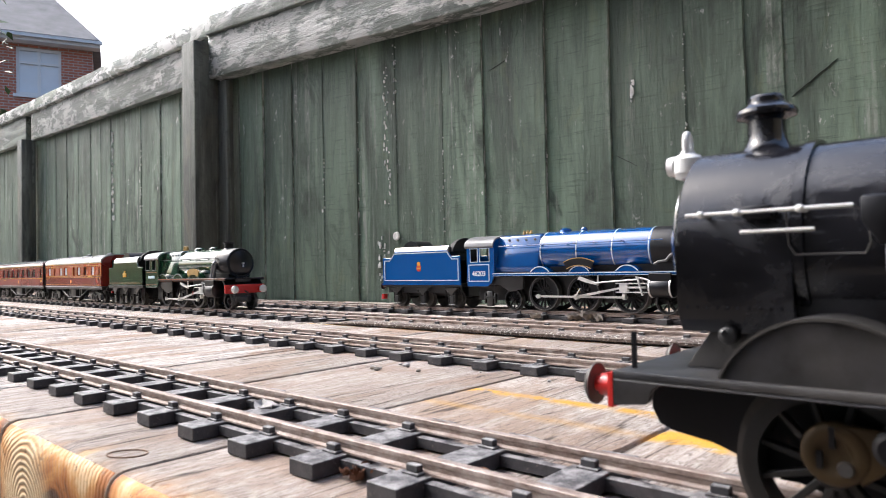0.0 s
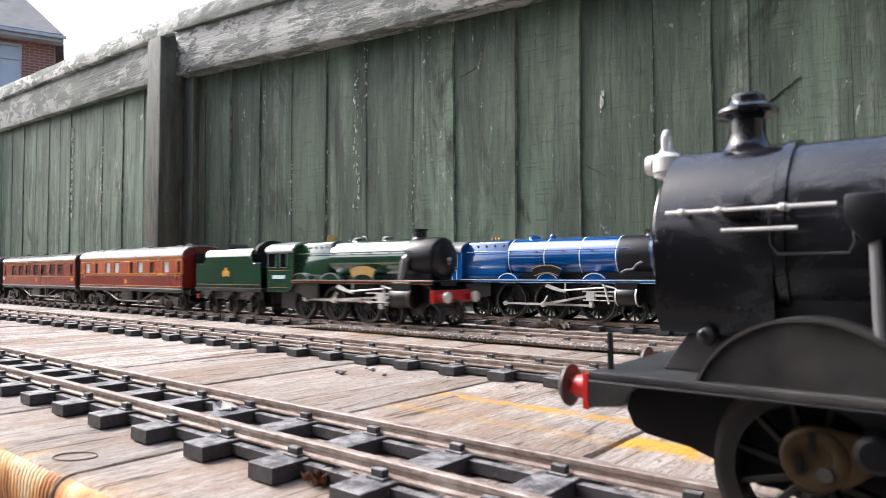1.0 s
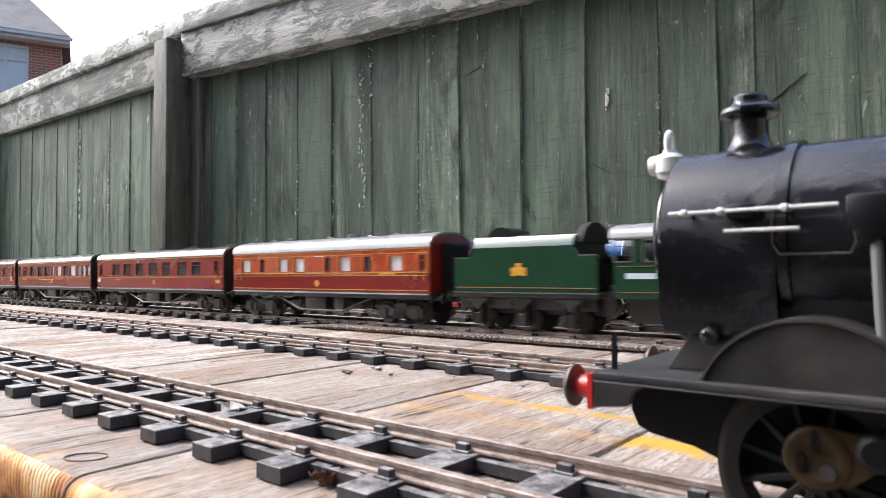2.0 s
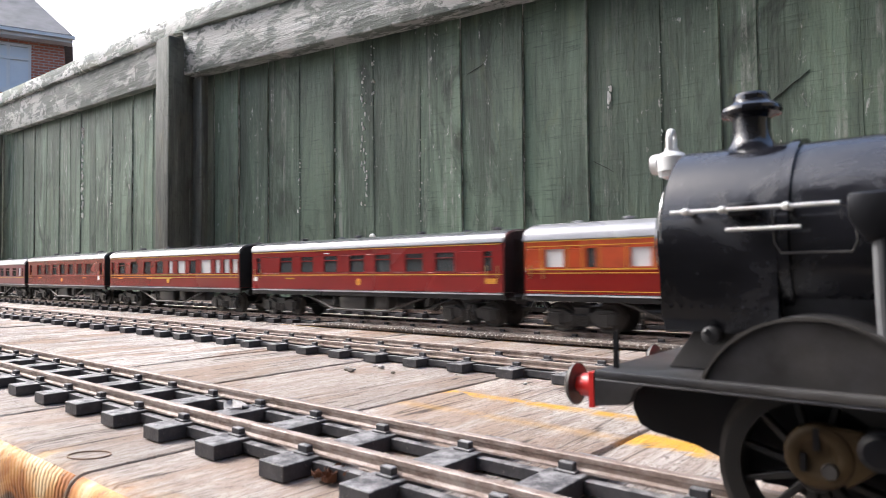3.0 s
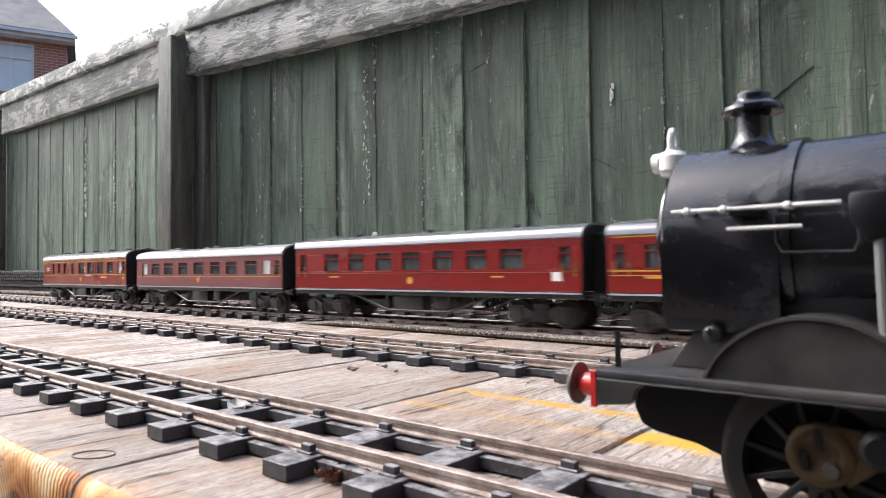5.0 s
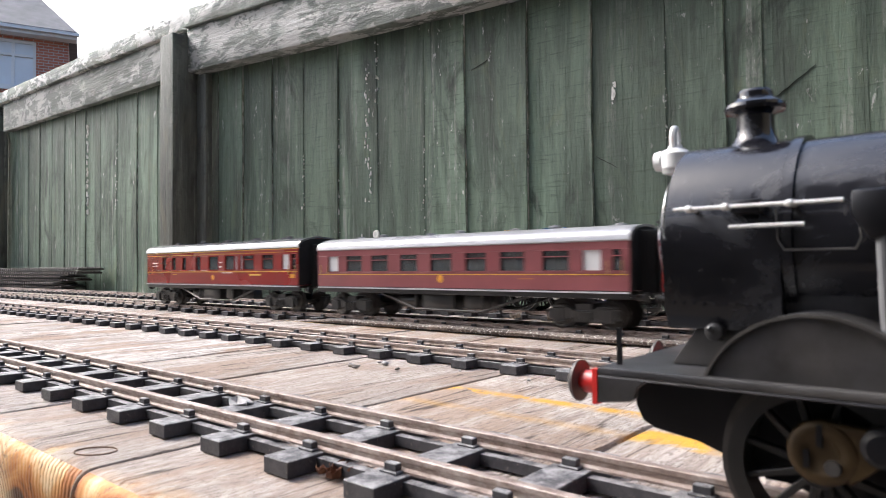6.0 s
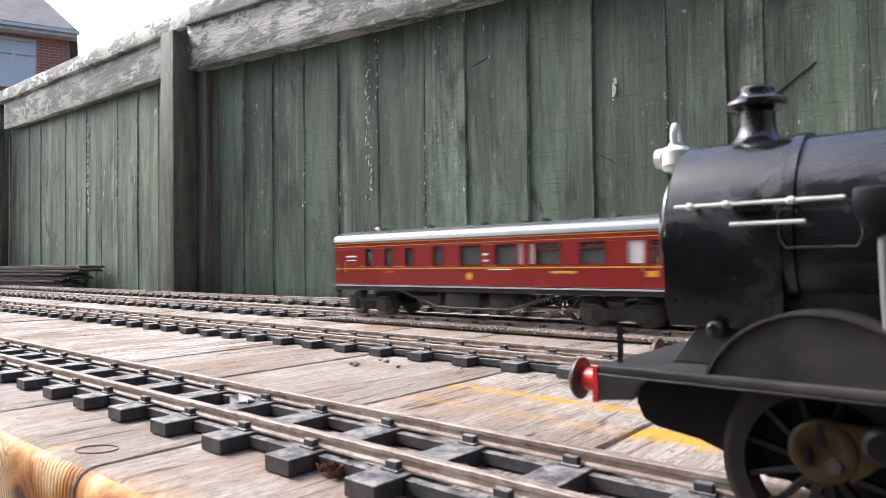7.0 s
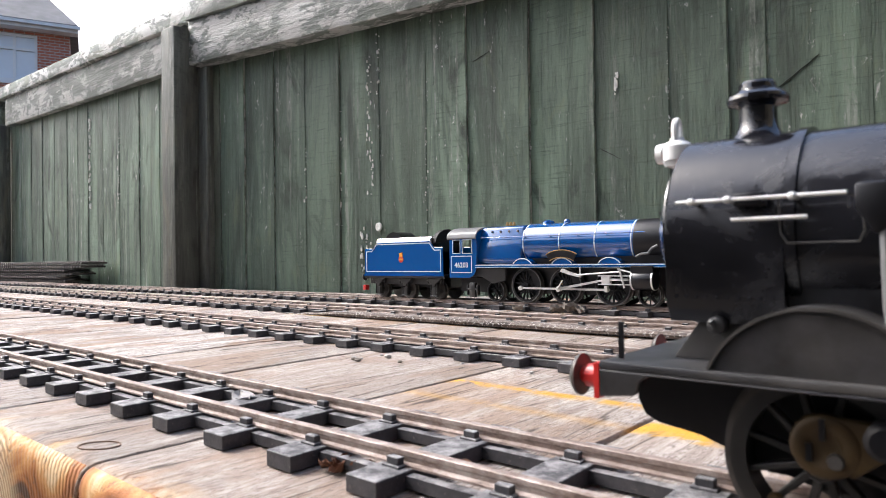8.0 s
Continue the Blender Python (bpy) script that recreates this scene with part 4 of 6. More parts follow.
        if d:
            c = Shape().lathe([(0.2, sy * (hw - 0.3)), (2.0, sy * (hw - 0.3)), (2.0, sy * (hw + 0.1)), (0.2, sy * (hw + 0.12))], at=(front - d, 0, 28.0), axis="y", n=10)
            part("crest", c, CREST, coach, "gold round crest")
        # door handles and grab rails near the ends
        for d in (3.0, 9.5, L - 9.5, L - 3.0):
            part("grab_rail", Shape().rod((front - d, sy * (hw + 0.35), 30), (front - d, sy * (hw + 0.35), 36), 0.22, 6), GOLD, coach)
    # underframe: solebars, steps, trusses, battery boxes
    uf = Shape()
    for sy in (-1, 1):
        ya, yb = sorted((sy * 17.2, sy * 15.6))
        uf.box(-h, h, ya, yb, 20.0, 23.2)
    uf.box(-h + 1, h - 1, -15.5, 15.5, 21.5, 23.2)
    solebar = part("underframe", uf, FRAME_BLACK, coach, bevel=0.15, seg=1)
    st = Shape()
    for sy in (-1, 1):
        ya, yb = sorted((sy * 17.3, sy * 18.5))
        st.box(-h + 0.5, h - 0.5, ya, yb, 22.3, 23.0)
    part("step_board", st, STEP_GREY, coach, "pale grey footboard along the sill")
    for sy in (-1, 1):
        tr = Shape().tube([(-L * 0.24, sy * 15, 20), (-L * 0.11, sy * 15, 12.0), (L * 0.11, sy * 15, 12.0), (L * 0.24, sy * 15, 20)], 0.7, 6)
        for k in (-L * 0.11, L * 0.11):
            tr.rod((k, sy * 15, 12), (k, sy * 15, 20.5), 0.6, 6)
        part("truss", tr, FRAME_BLACK, coach)
    bx = Shape().box(-L * 0.09, L * 0.02, -14.5, -7, 11.5, 20.5).box(L * 0.05, L * 0.10, -13, -6, 13, 20.5).box(-L * 0.03, L * 0.08, 5, 13, 12, 20.5)
    bx.lathe([(3.4, -L * 0.20), (3.6, -L * 0.19), (3.6, -L * 0.13), (3.4, -L * 0.12)], at=(0, -8, 16), axis="x", n=14)
    part("battery_box", bx, FRAME_BLACK, coach, bevel=0.4)
    # gangways and buffers
    for e in (-1, 1):
        x0 = e * h
        g = Shape()
        for i in range(4):
            xa, xb = sorted((x0 + e * (0.2 + i * 1.5), x0 + e * (1.3 + i * 1.5)))
            o = 0.0 if i % 2 == 0 else 0.5
            g.box(xa, xb, -8 + o, 8 - o, 22, 49 - o)
        g.box(*sorted((x0, x0 + e * 6)), -6.8, 6.8, 22.5, 47.5)
        part("gangway", g, RUBBER, coach, "black concertina gangway", bevel=0.2, seg=1)
        for sy in (-1, 1):
            part("buffer", Shape().lathe([(1.1, x0), (1.1, x0 + e * 3.6), (2.6, x0 + e * 4.0), (2.4, x0 + e * 4.8)], at=(0, sy * 12, 20.5), axis="x", n=12), FRAME_BLACK, coach)
        part("coupling", Shape().box(*sorted((x0, x0 + e * 5.5)), -1.2, 1.2, 14, 16), FRAME_BLACK, coach)
    if spec.get("dark_ends"):
        for e in (-1, 1):
            xa, xb = sorted((e * (h + 0.02), e * (h + 0.25)))
            pts = [(-hw + 0.3, bottom + 0.3), (-hw + 0.3, cant)] + [(-(hw - 0.3) * math.cos(math.pi * i / 14), cant - 0.3 + (crown - cant - 0.7) * math.sin(math.pi * i / 14) ** 0.75) for i in range(1, 14)] + [(hw - 0.3, cant), (hw - 0.3, bottom + 0.3)]
            part("end_panel", Shape().prism(pts, "x", xa, xb), RUBBER, coach, "black painted coach end")
    wheels = []
    off = spec.get("bogie", 24)
    for x in (h - off, -h + off):
        bogie(coach, x, spec.get("wheelbase", 24), 6.2, wheels)
    return coach, wheels


# the train's coaches, from the engine backwards: (distance of the front end behind the datum, spec)
def std(*pairs):
    return [(d, w, k) for d, w, k in pairs]


COACHES = [
    (-680, dict(length=175, body=CRIMSON, upper=TEAK, roof=ROOF_WHITE, roof_label="pale grey domed roof", crown=55.2, sill=34.6, panels=True, vents=6, bogie=25, wheelbase=23,
                label="short crimson coach with orange upper panels and gold lining",
                windows=std((5, 4, "slide"), (23.4, 9.5, "blind"), (45.2, 6, "dark"), (63.6, 9.5, "blind"), (78.4, 5, "dark"), (104.5, 10, "blind"), (120.4, 9.5, "blind"), (142.3, 5, "dark"), (160, 10, "blind")),
                lines=((46.4, LINE_YELLOW, 0.5), (44.2, LINE_YELLOW, 0.35), (34.0, LINE_YELLOW, 0.5), (32.4, LINE_YELLOW, 0.35), (24.6, LINE_YELLOW, 0.35)), crest=88,
                marks=((30, 12, 33.0, 33.6, LINE_YELLOW), (86, 9, 43.6, 44.0, WHITE)))),
    (-867, dict(length=200, body=MAROON, roof=ROOF_PALE, roof_label="pale grey roof", dark_ends=True, vents=8,
                label="glossy maroon corridor coach with a yellow waist line",
                windows=std((9, 5.5, "slide"), (35.5, 13, "slide"), (56, 13, "slide"), (79, 12.5, "slide"), (99.5, 13, "slide"), (122, 12.5, "slide"), (143.5, 12.5, "slide"), (164, 13, "slide"), (193, 5, "slide")),
                lines=((46.2, LINE_YELLOW, 0.45), (31.9, LINE_YELLOW, 0.55)), crest=98,
                marks=((160, 9, 29.4, 30.3, LINE_YELLOW), (7, 6, 27.5, 30, CREST), (196, 4, 28, 31, WHITE), (125, 4, 44.2, 44.7, WHITE)))),
    (-1082, dict(length=196, body=MAROON, roof=ROOF_PALE, roof_label="pale grey roof with dark ribs", dark_ends=True, vents=9,
                 label="maroon restaurant coach with white blinds and yellow lining",
                 windows=std((5.3, 7.5, "blind"), (15.6, 7.5, "blind"), (26.9, 7.2, "blind"), (42.3, 13.9, "blind"), (60.2, 10, "dark"), (76.4, 11.9, "blind"), (92.2, 7, "blind"), (109.6, 12.2, "blue"), (129.6, 11.8, "blue"), (152, 12.2, "blue"), (174, 12.6, "slide"), (190.5, 5, "slide")),
                 lines=((46.2, LINE_YELLOW, 0.5), (32.3, LINE_YELLOW, 0.6), (30.4, LINE_YELLOW, 0.35)), crest=96,
                 marks=((110, 40, 29.5, 30.1, LINE_YELLOW), (176, 8, 29.2, 30.1, LINE_YELLOW)))),
    (-1290, dict(length=196, body=MAROON, roof=ROOF_PALE, roof_label="pale grey roof", dark_ends=True, vents=7,
                 label="plain maroon corridor coach",
                 windows=std((7.8, 6, "slide"), (35.9, 13.5, "slide"), (56.2, 12.6, "slide"), (77.4, 13, "slide"), (99.2, 13.4, "slide"), (119.6, 12.4, "slide"), (141.4, 13, "slide"), (162.4, 13, "slide"), (188.5, 5.5, "slide")),
                 lines=((32.0, LINE_ORANGE, 0.3),), crest=100, marks=((44, 7, 29.6, 30.4, LINE_YELLOW), (160, 8, 29.6, 30.4, LINE_YELLOW), (12, 5, 28, 32, WHITE)))),
    (-1500, dict(length=197, body=MAROON_FADED, roof=ROOF_WHITE, roof_label="faded pale roof", dark_ends=True, vents=7, sill=31.6, head=41.0, cant=44.4, crown=51.4,
                 label="faded dusty maroon coach with a thin yellow line",
                 windows=std((5.6, 4.7, "slide"), (17, 9.4, "blind"), (34.4, 14.2, "slide"), (57.6, 14.2, "slide"), (78.6, 13.3, "slide"), (100.4, 14.5, "slide"), (122.8, 13, "slide"), (144.8, 14, "slide"), (165.1, 13.5, "slide"), (183, 9.5, "blind")),
                 lines=((30.2, LINE_YELLOW, 0.4),), crest=101, marks=((50, 8, 28, 28.6, LINE_ORANGE),))),
    (-1716, dict(length=197, body=MAROON, roof=ROOF_PALE, roof_label="pale grey roof with round ventilators", dark_ends=True, vents=11,
                 label="glossy maroon brake coach with yellow lining",
                 windows=std((4.5, 5, "slide"), (12.8, 8, "blind"), (32, 12.9, "slide"), (53.6, 12.9, "slide"), (62.2, 3.6, "blind"), (68.4, 3.6, "blind"), (76.6, 12.0, "dark"), (97.2, 13.2, "dark"), (117.9, 6.8, "dark"), (137.9, 5.8, "blue"), (153.3, 6.2, "dark"), (168.5, 5.9, "blue")),
                 lines=((46.3, LINE_YELLOW, 0.45), (44.4, LINE_YELLOW, 0.3), (32.0, LINE_YELLOW, 0.6)), crest=98,
                 marks=((46, 13, 29.4, 30.5, LINE_YELLOW), (6, 5, 28, 30.4, CREST), (183, 8, 38.5, 39.4, WHITE), (183, 8, 36.4, 37.0, WHITE), (152, 6, 29.9, 30.4, LINE_YELLOW), (80, 13, 31.0, 31.5, WHITE), (88, 3, 35, 36, WHITE), (88, 3, 38, 39, WHITE)))),
]


def motions():
    """All that moves: the train along its track, its wheels and its rods."""
    y = LINES["train"]
    ts = [0.25 * i for i in range(33)]
    for ob, centre, wheels, rods in MOVERS:
        rows = []
        for t in ts:
            x = centre + SPEED * t
            turn = math.degrees(math.atan2(bend(x + 40) - bend(x - 40), 80))
            rows.append((t, pose(x * MM, (y + bend(x)) * MM, 0, 0, 0, turn)))
        walk(ob, rows)
        tw = [i / 15 for i in range(121)]
        for w, k, r in wheels:
            at = w.location.copy()
            walk(w, [(t, pose(at.x, at.y, at.z, 0, math.degrees(SPEED * (t - 1.634) / r), 0)) for t in tw])
        for w, place in rods:
            walk(w, [(t, place(t)) for t in [i / 30 for i in range(241)]])


def arc_pts(cx, cz, r, a0, a1, n):
    return [(cx + r * math.cos(radians(a0 + (a1 - a0) * i / n)), cz + r * math.sin(radians(a0 + (a1 - a0) * i / n))) for i in range(n + 1)]


def band_between(s, inner, outer, axis, a, b, mat=0):
    """A strip between two polylines of equal length, drawn out from a to b."""
    for i in range(len(inner) - 1):
        s.prism([inner[i], inner[i + 1], outer[i + 1], outer[i]], axis, a, b, mat)
    return s


def build_engine(sp):
    """A 4-6-x express tender engine; local x = 0 at the back of the cab, front towards +x."""
    e = thing("steam_locomotive", sp["label"], "model locomotive", at=sp.get("at", (0, 0, 0)))
    P, L1 = sp["paint"], sp["line"]
    zc, fb, sb, nose, plate = sp["boiler_z"], sp["firebox"], sp["smokebox"], sp["nose"], 30.2
    rb = sp["boiler_r"]
    front = sp["front"]
    cab = sp["cab"]
    # running plate with its painted edge
    s = Shape().box(cab - 1, front, -16.2, 16.2, plate - 1.0, plate)
    part("running_plate", s, BLACK, e, bevel=0.2, seg=1)
    for sy in (-1, 1):
        ya, yb = sorted((sy * 16.2, sy * 16.7))
        part("valance", Shape().box(cab - 1, front, ya, yb, plate - 2.0, plate - 0.1), sp["valance"], e)
        ya, yb = sorted((sy * 16.65, sy * 16.85))
        part("lining", Shape().box(cab, front, ya, yb, plate - 0.75, plate - 0.25), L1, e, "thin painted line")
        part("lining", Shape().box(cab, front, ya, yb, plate - 2.0, plate - 1.8), L1, e, "thin painted line")
    # boiler, bands, smokebox
    part("boiler", Shape().lathe([(rb * 0.6, fb), (rb, fb), (rb * 0.955, sb), (rb * 0.6, sb)], at=(0, 0, zc), axis="x", n=48), P, e, sp["boiler_label"])
    part("boiler_base", Shape().box(fb, sb, -8.5, 8.5, plate, zc - 5), BLACK, e)
    for x in sp["bands"]:
        f = rb * (1 - 0.045 * (x - fb) / (sb - fb)) + 0.12
        ring = Shape()
        n = 48
        v, fa = [], []
        for xx in (x - 0.35, x + 0.35):
            v += [(xx, f * math.cos(2 * math.pi * i / n), zc + f * math.sin(2 * math.pi * i / n)) for i in range(n)]
            v += [(xx, (f - 0.3) * math.cos(2 * math.pi * i / n), zc + (f - 0.3) * math.sin(2 * math.pi * i / n)) for i in range(n)]
        for i in range(n):
            j = (i + 1) % n
            fa += [(i, j, 2 * n + j, 2 * n + i), (n + i, 3 * n + i, 3 * n + j, n + j), (i, n + i, n + j, j), (2 * n + i, 2 * n + j, 3 * n + j, 3 * n + i)]
        part("boiler_band", ring.add(v, fa), sp["band_mat"], e)
    rs = rb * 0.97
    sbx = part("smokebox", Shape().lathe([(rs * 0.6, sb + 0.05), (rs, sb + 0.05), (rs, nose - 1), (rs * 0.95, nose), (rs * 0.3, nose + 0.05)], at=(0, 0, zc), axis="x", n=48).box(sb, nose - 2, -9, 9, 18, zc - 6), BLACK, e, "black smokebox")
    door = Shape().lathe([(rs * 0.82, nose - 0.2), (rs * 0.80, nose + 0.6), (rs * 0.55, nose + 2.0), (rs * 0.2, nose + 2.6), (0.3, nose + 2.7)], at=(0, 0, zc), axis="x", n=40)
    part("smokebox_door", door, BLACK, sbx)
    part("door_handle", Shape().rod((nose + 2.7, 0, zc), (nose + 4.2, 0, zc), 0.8).rod((nose + 3.6, 0, zc - 3), (nose + 3.6, 0, zc + 1), 0.35), SILVER, sbx)
    # chimney, dome, top feed, safety valves
    cx, ct = sp["chimney"]
    top = zc + rs
    part("chimney", Shape().lathe([(5.4, top - 2.2), (4.4, top - 0.6), (3.6, top + 0.4), (3.5, ct - 1.4), (4.4, ct - 1.0), (4.4, ct - 0.2), (3.8, ct), (2.6, ct), (2.4, ct - 2)], at=(cx, 0, 0), n=28), BLACK, e)
    for dx, w in sp["domes"]:
        t0 = zc + rb * (1 - 0.045 * (dx - fb) / (sb - fb))
        part("dome", Shape().lathe([(w * 1.15, t0 - 1.8), (w, t0 - 0.3), (w * 0.95, t0 + 0.9), (w * 0.6, t0 + 1.9), (0.3, t0 + 2.2)], at=(dx, 0, 0), n=24), P, e)
    for k in range(3):
        part("safety_valve", Shape().lathe([(1.1, 53), (1.1, 56), (0.8, 56.3), (0.8, 57.2), (0.4, 57.4)], at=(sp["valve_x"] + k * 2.6, 0, 0), n=12), GOLD, e, "small brass safety valve")
    # firebox: flat-topped, its sides leaning in
    ftop = sp["firebox_top"]
    prof = [(-13.0, plate), (-13.6, plate + 5), (-9.2, ftop - 1.2), (-6.0, ftop), (6.0, ftop), (9.2, ftop - 1.2), (13.6, plate + 5), (13.0, plate)]
    part("firebox", Shape().prism(prof, "x", cab - 0.5, fb + 0.05), P, e, bevel=1.0, seg=3)
    for sy in (-1, 1):
        for k in range(4):
            x = cab + 9 + k * (fb - cab - 12) / 3.2
            d = Shape().lathe([(0.1, 0), (0.75, 0), (0.6, sy * 0.7), (0.1, sy * 0.8)], axis="y", n=10)
            part("washout_plug", d, CAB_GREY, e, at=(x, sy * 9.9, zc + 8.2))
        # hand rail along the boiler on small knobs
        hr = part("handrail", Shape().rod((cab + 2, sy * (rb + 1.3), zc + 4.4), (sb + 8, sy * (rb + 1.3), zc + 4.4), 0.32, 8), P if sp["blue"] else BLACK, e)
        for k in range(5):
            x = fb + 2 + k * (sb + 4 - fb) / 4.2
            part("handrail_knob", Shape().rod((x, sy * (rb - 1.5), zc + 4.4), (x, sy * (rb + 1.4), zc + 4.4), 0.45, 8), BLACK, hr)
    # cab
    ce = 48.0
    for sy in (-1, 1):
        ya, yb = sorted((sy * 16.4, sy * 15.5))
        c = Shape()
        c.prism([(0, sp["cab_bottom"]), (cab - 5, sp["cab_bottom"]), (cab - 1.5, sp["cab_bottom"] + 2), (cab + 0.5, plate - 2), (cab + 0.5, 37.6), (0, 37.6)], "y", ya, yb)
        c.box(0, cab + 0.5, ya, yb, 46.4, ce)
        wx = sp["cab_windows"]
        x = 0.0
        for a, b in wx:
            c.box(x, a, ya, yb, 37.6, 46.4)
            x = b
        c.box(x, cab + 0.5, ya, yb, 37.6, 46.4)
        side = part("cab_side", c, P, e, bevel=0.15, seg=1)
        for a, b in wx:
            y = sy * 16.45
            f = Shape()
            yo = sorted((y - 0.12, y + 0.2))
            f.box(a - 0.3, b + 0.3, *yo, 46.2, 46.6).box(a - 0.3, b + 0.3, *yo, 37.4, 37.8).box(a - 0.3, a + 0.1, *yo, 37.8, 46.2).box(b - 0.1, b + 0.3, *yo, 37.8, 46.2)
            part("window_frame", f, L1 if sp["blue"] else CAB_GREY, side)
        # lined number panel
        z0, z1 = sp["cab_bottom"] + 3.2, 36.0
        a, b = 1.5, cab - 3.0
        yo = sorted((sy * 16.35, sy * 16.6))
        f = Shape().box(a, b, *yo, z1 - 0.55, z1).box(a, b, *yo, z0, z0 + 0.55).box(a, a + 0.55, *yo, z0, z1).box(b - 0.55, b, *yo, z0, z1)
        if sp["blue"]:
            part("lining", f, L1, side, "pale lined number panel")
        if sp["blue"]:
            lettering("cab_number", "46203", 4.6, LINE_WHITE, side, ((a + b) / 2, sy * 16.55, (z0 + z1) / 2 - 0.6), (90, 0, 0 if sy < 0 else 180))
        else:
            part("lining", Shape().box(a, b, *yo, 35.6, 35.9).box(a, b, *yo, 25.0, 25.3), LINE_ORANGE, side, "thin orange lines on the cab")
            part("number_bar", Shape().box(a + 4, b - 4, *yo, 30.6, 32.9), LINE_WHITE, side, "pale painted number, blurred")
        hy = sy * 17.1
        part("cab_handrail", Shape().rod((cab + 0.8, hy - sy * 0.6, 33), (cab + 0.8, hy - sy * 0.6, 46), 0.3, 8), P, side)
    n = 16
    arc = [(-17.2 * math.cos(math.pi * i / n), ce - 0.4 + (sp["cab_top"] - ce) * math.sin(math.pi * i / n) ** 0.8) for i in range(n + 1)]
    inner = [(y * 0.95, z - 0.9) for y, z in arc]
    roof = part("cab_roof", Shape().prism(arc + list(reversed(inner)), "x", -1.5, cab + 0.5), sp["cab_roof"], e, sp["cab_roof_label"])
    face = [(-15.4, plate)] + [(y * 0.95, z - 0.5) for y, z in arc] + [(15.4, plate)]
    part("cab_front", Shape().prism(face, "x", cab - 0.4, cab + 0.4), P, e)
    part("cab_floor", Shape().box(0, cab, -15, 15, sp["cab_bottom"], sp["cab_bottom"] + 1), BLACK, e)
    # frames, ashpan, splashers, steps
    part("frames", Shape().box(2, front - 3, -6.4, 6.4, 12, plate - 1.1), FRAME_BLACK, e)
    for sy in (-1, 1):
        ya, yb = sorted((sy * 14.6, sy * 13.2))
        part("ashpan", Shape().prism([(-2, 24), (-2, plate - 2.1), (cab + 22, plate - 2.1), (cab + 22, 20), (cab + 12, 18), (cab + 4, 22), (4, 24)], "y", ya, yb), FRAME_BLACK, e, bevel=0.3, seg=1)
    r = sp["wheel_r"]
    zw = RAIL_TOP + r
    wheels, rods = [], []
    for k, x in enumerate(sp["wheels"]):
        for sy in (-1, 1):
            w = spoked_wheel(e, "driving_wheel", r, 18, (x, sy * 9.8, zw), sp["crank"], True, sy, STEEL_DULL if sp["blue"] else RIM_DARK, "black spoked driving wheel")
            if sp["blue"]:
                w.rotation_euler = (0, sp["crank_at"], 0)
            wheels.append((w, x, r))
            drop, arch = sp["splash"]
            pts = [(p, q) for p, q in arc_pts(x, plate - drop, arch, 0, 180, 28) if q > plate - 0.2]
            ya, yb = sorted((sy * 15.2, sy * 9.0))
            spl = part("splasher", Shape().prism([(pts[0][0], plate - 0.2)] + pts + [(pts[-1][0], plate - 0.2)], "y", ya, yb), P if sp["blue"] else GREEN, e)
            ins = [(x + (p - x) * 0.93, max(plate - 0.2, plate - drop + (q - plate + drop) * 0.93)) for p, q in pts]
            part("splasher_edge", band_between(Shape(), ins, pts, "y", *sorted((sy * 15.15, sy * 15.4))), L1 if sp["blue"] else CAB_GREY, spl)
    # name plate over the middle splasher
    xm = sp["wheels"][sp.get("plate_wheel", 1)]
    for sy in (-1, 1):
        o, i2 = arc_pts(xm, 17, sp["plate_top"] - 17, 62, 118, 18), arc_pts(xm, 17, sp["plate_top"] - 21.6, 62, 118, 18)
        npl = part("name_plate", band_between(Shape(), i2, o, "y", *sorted((sy * 15.2, sy * 15.9))), BLACK if sp["blue"] else GOLD, e, "curved brass-edged name plate")
        o2, i3 = arc_pts(xm, 17, sp["plate_top"] - 16.9, 62, 118, 18), arc_pts(xm, 17, sp["plate_top"] - 17.4, 62, 118, 18)
        part("plate_edge", band_between(Shape(), i3, o2, "y", *sorted((sy * 15.2, sy * 16.0))), GOLD, npl)
        o4, i4 = arc_pts(xm, 17, sp["plate_top"] - 21.3, 62, 118, 18), arc_pts(xm, 17, sp["plate_top"] - 21.7, 62, 118, 18)
        part("plate_edge", band_between(Shape(), i4, o4, "y", *sorted((sy * 15.2, sy * 16.0))), GOLD, npl)
        for rr, span, nb in ((18.4, 11, 8), (20.0, 21, 12)):
            rad = sp["plate_top"] - rr
            for k in range(nb):
                if nb == 12 and k in (8,):
                    continue
                a = 90 - span + 2 * span * (k + 0.5) / nb
                q = Shape().box(-0.32 * (1.4 if nb == 8 else 1.3), 0.32 * 1.3, *sorted((sy * 15.85, sy * 16.0)), -0.42, 0.42)
                ob = part("lettering_bar", q, GOLD if sp["blue"] else RED, npl)
                ob.matrix_basis = pose((xm + (rad - 17 + 0) * math.cos(radians(a))) * MM, 0, (17 + (rad - 17) * math.sin(radians(a))) * MM, 0, 90 - a, 0)
    # bogie, trailing truck
    for x in sp["small_wheels"]:
        for sy in (-1, 1):
            w = spoked_wheel(e, "bogie_wheel", sp["small_r"], 10, (x, sy * 9.4, RAIL_TOP + sp["small_r"]), 0, False, sy, STEEL_DULL if sp["blue"] else RIM_DARK)
            wheels.append((w, x, sp["small_r"]))
    if len(sp["small_wheels"]) > 1:
        a, b = sp["small_wheels"][:2]
        part("bogie_frame", Shape().box(a - 4, b + 4, -6.5, 6.5, 12, 16.5), FRAME_BLACK, e, bevel=0.4)
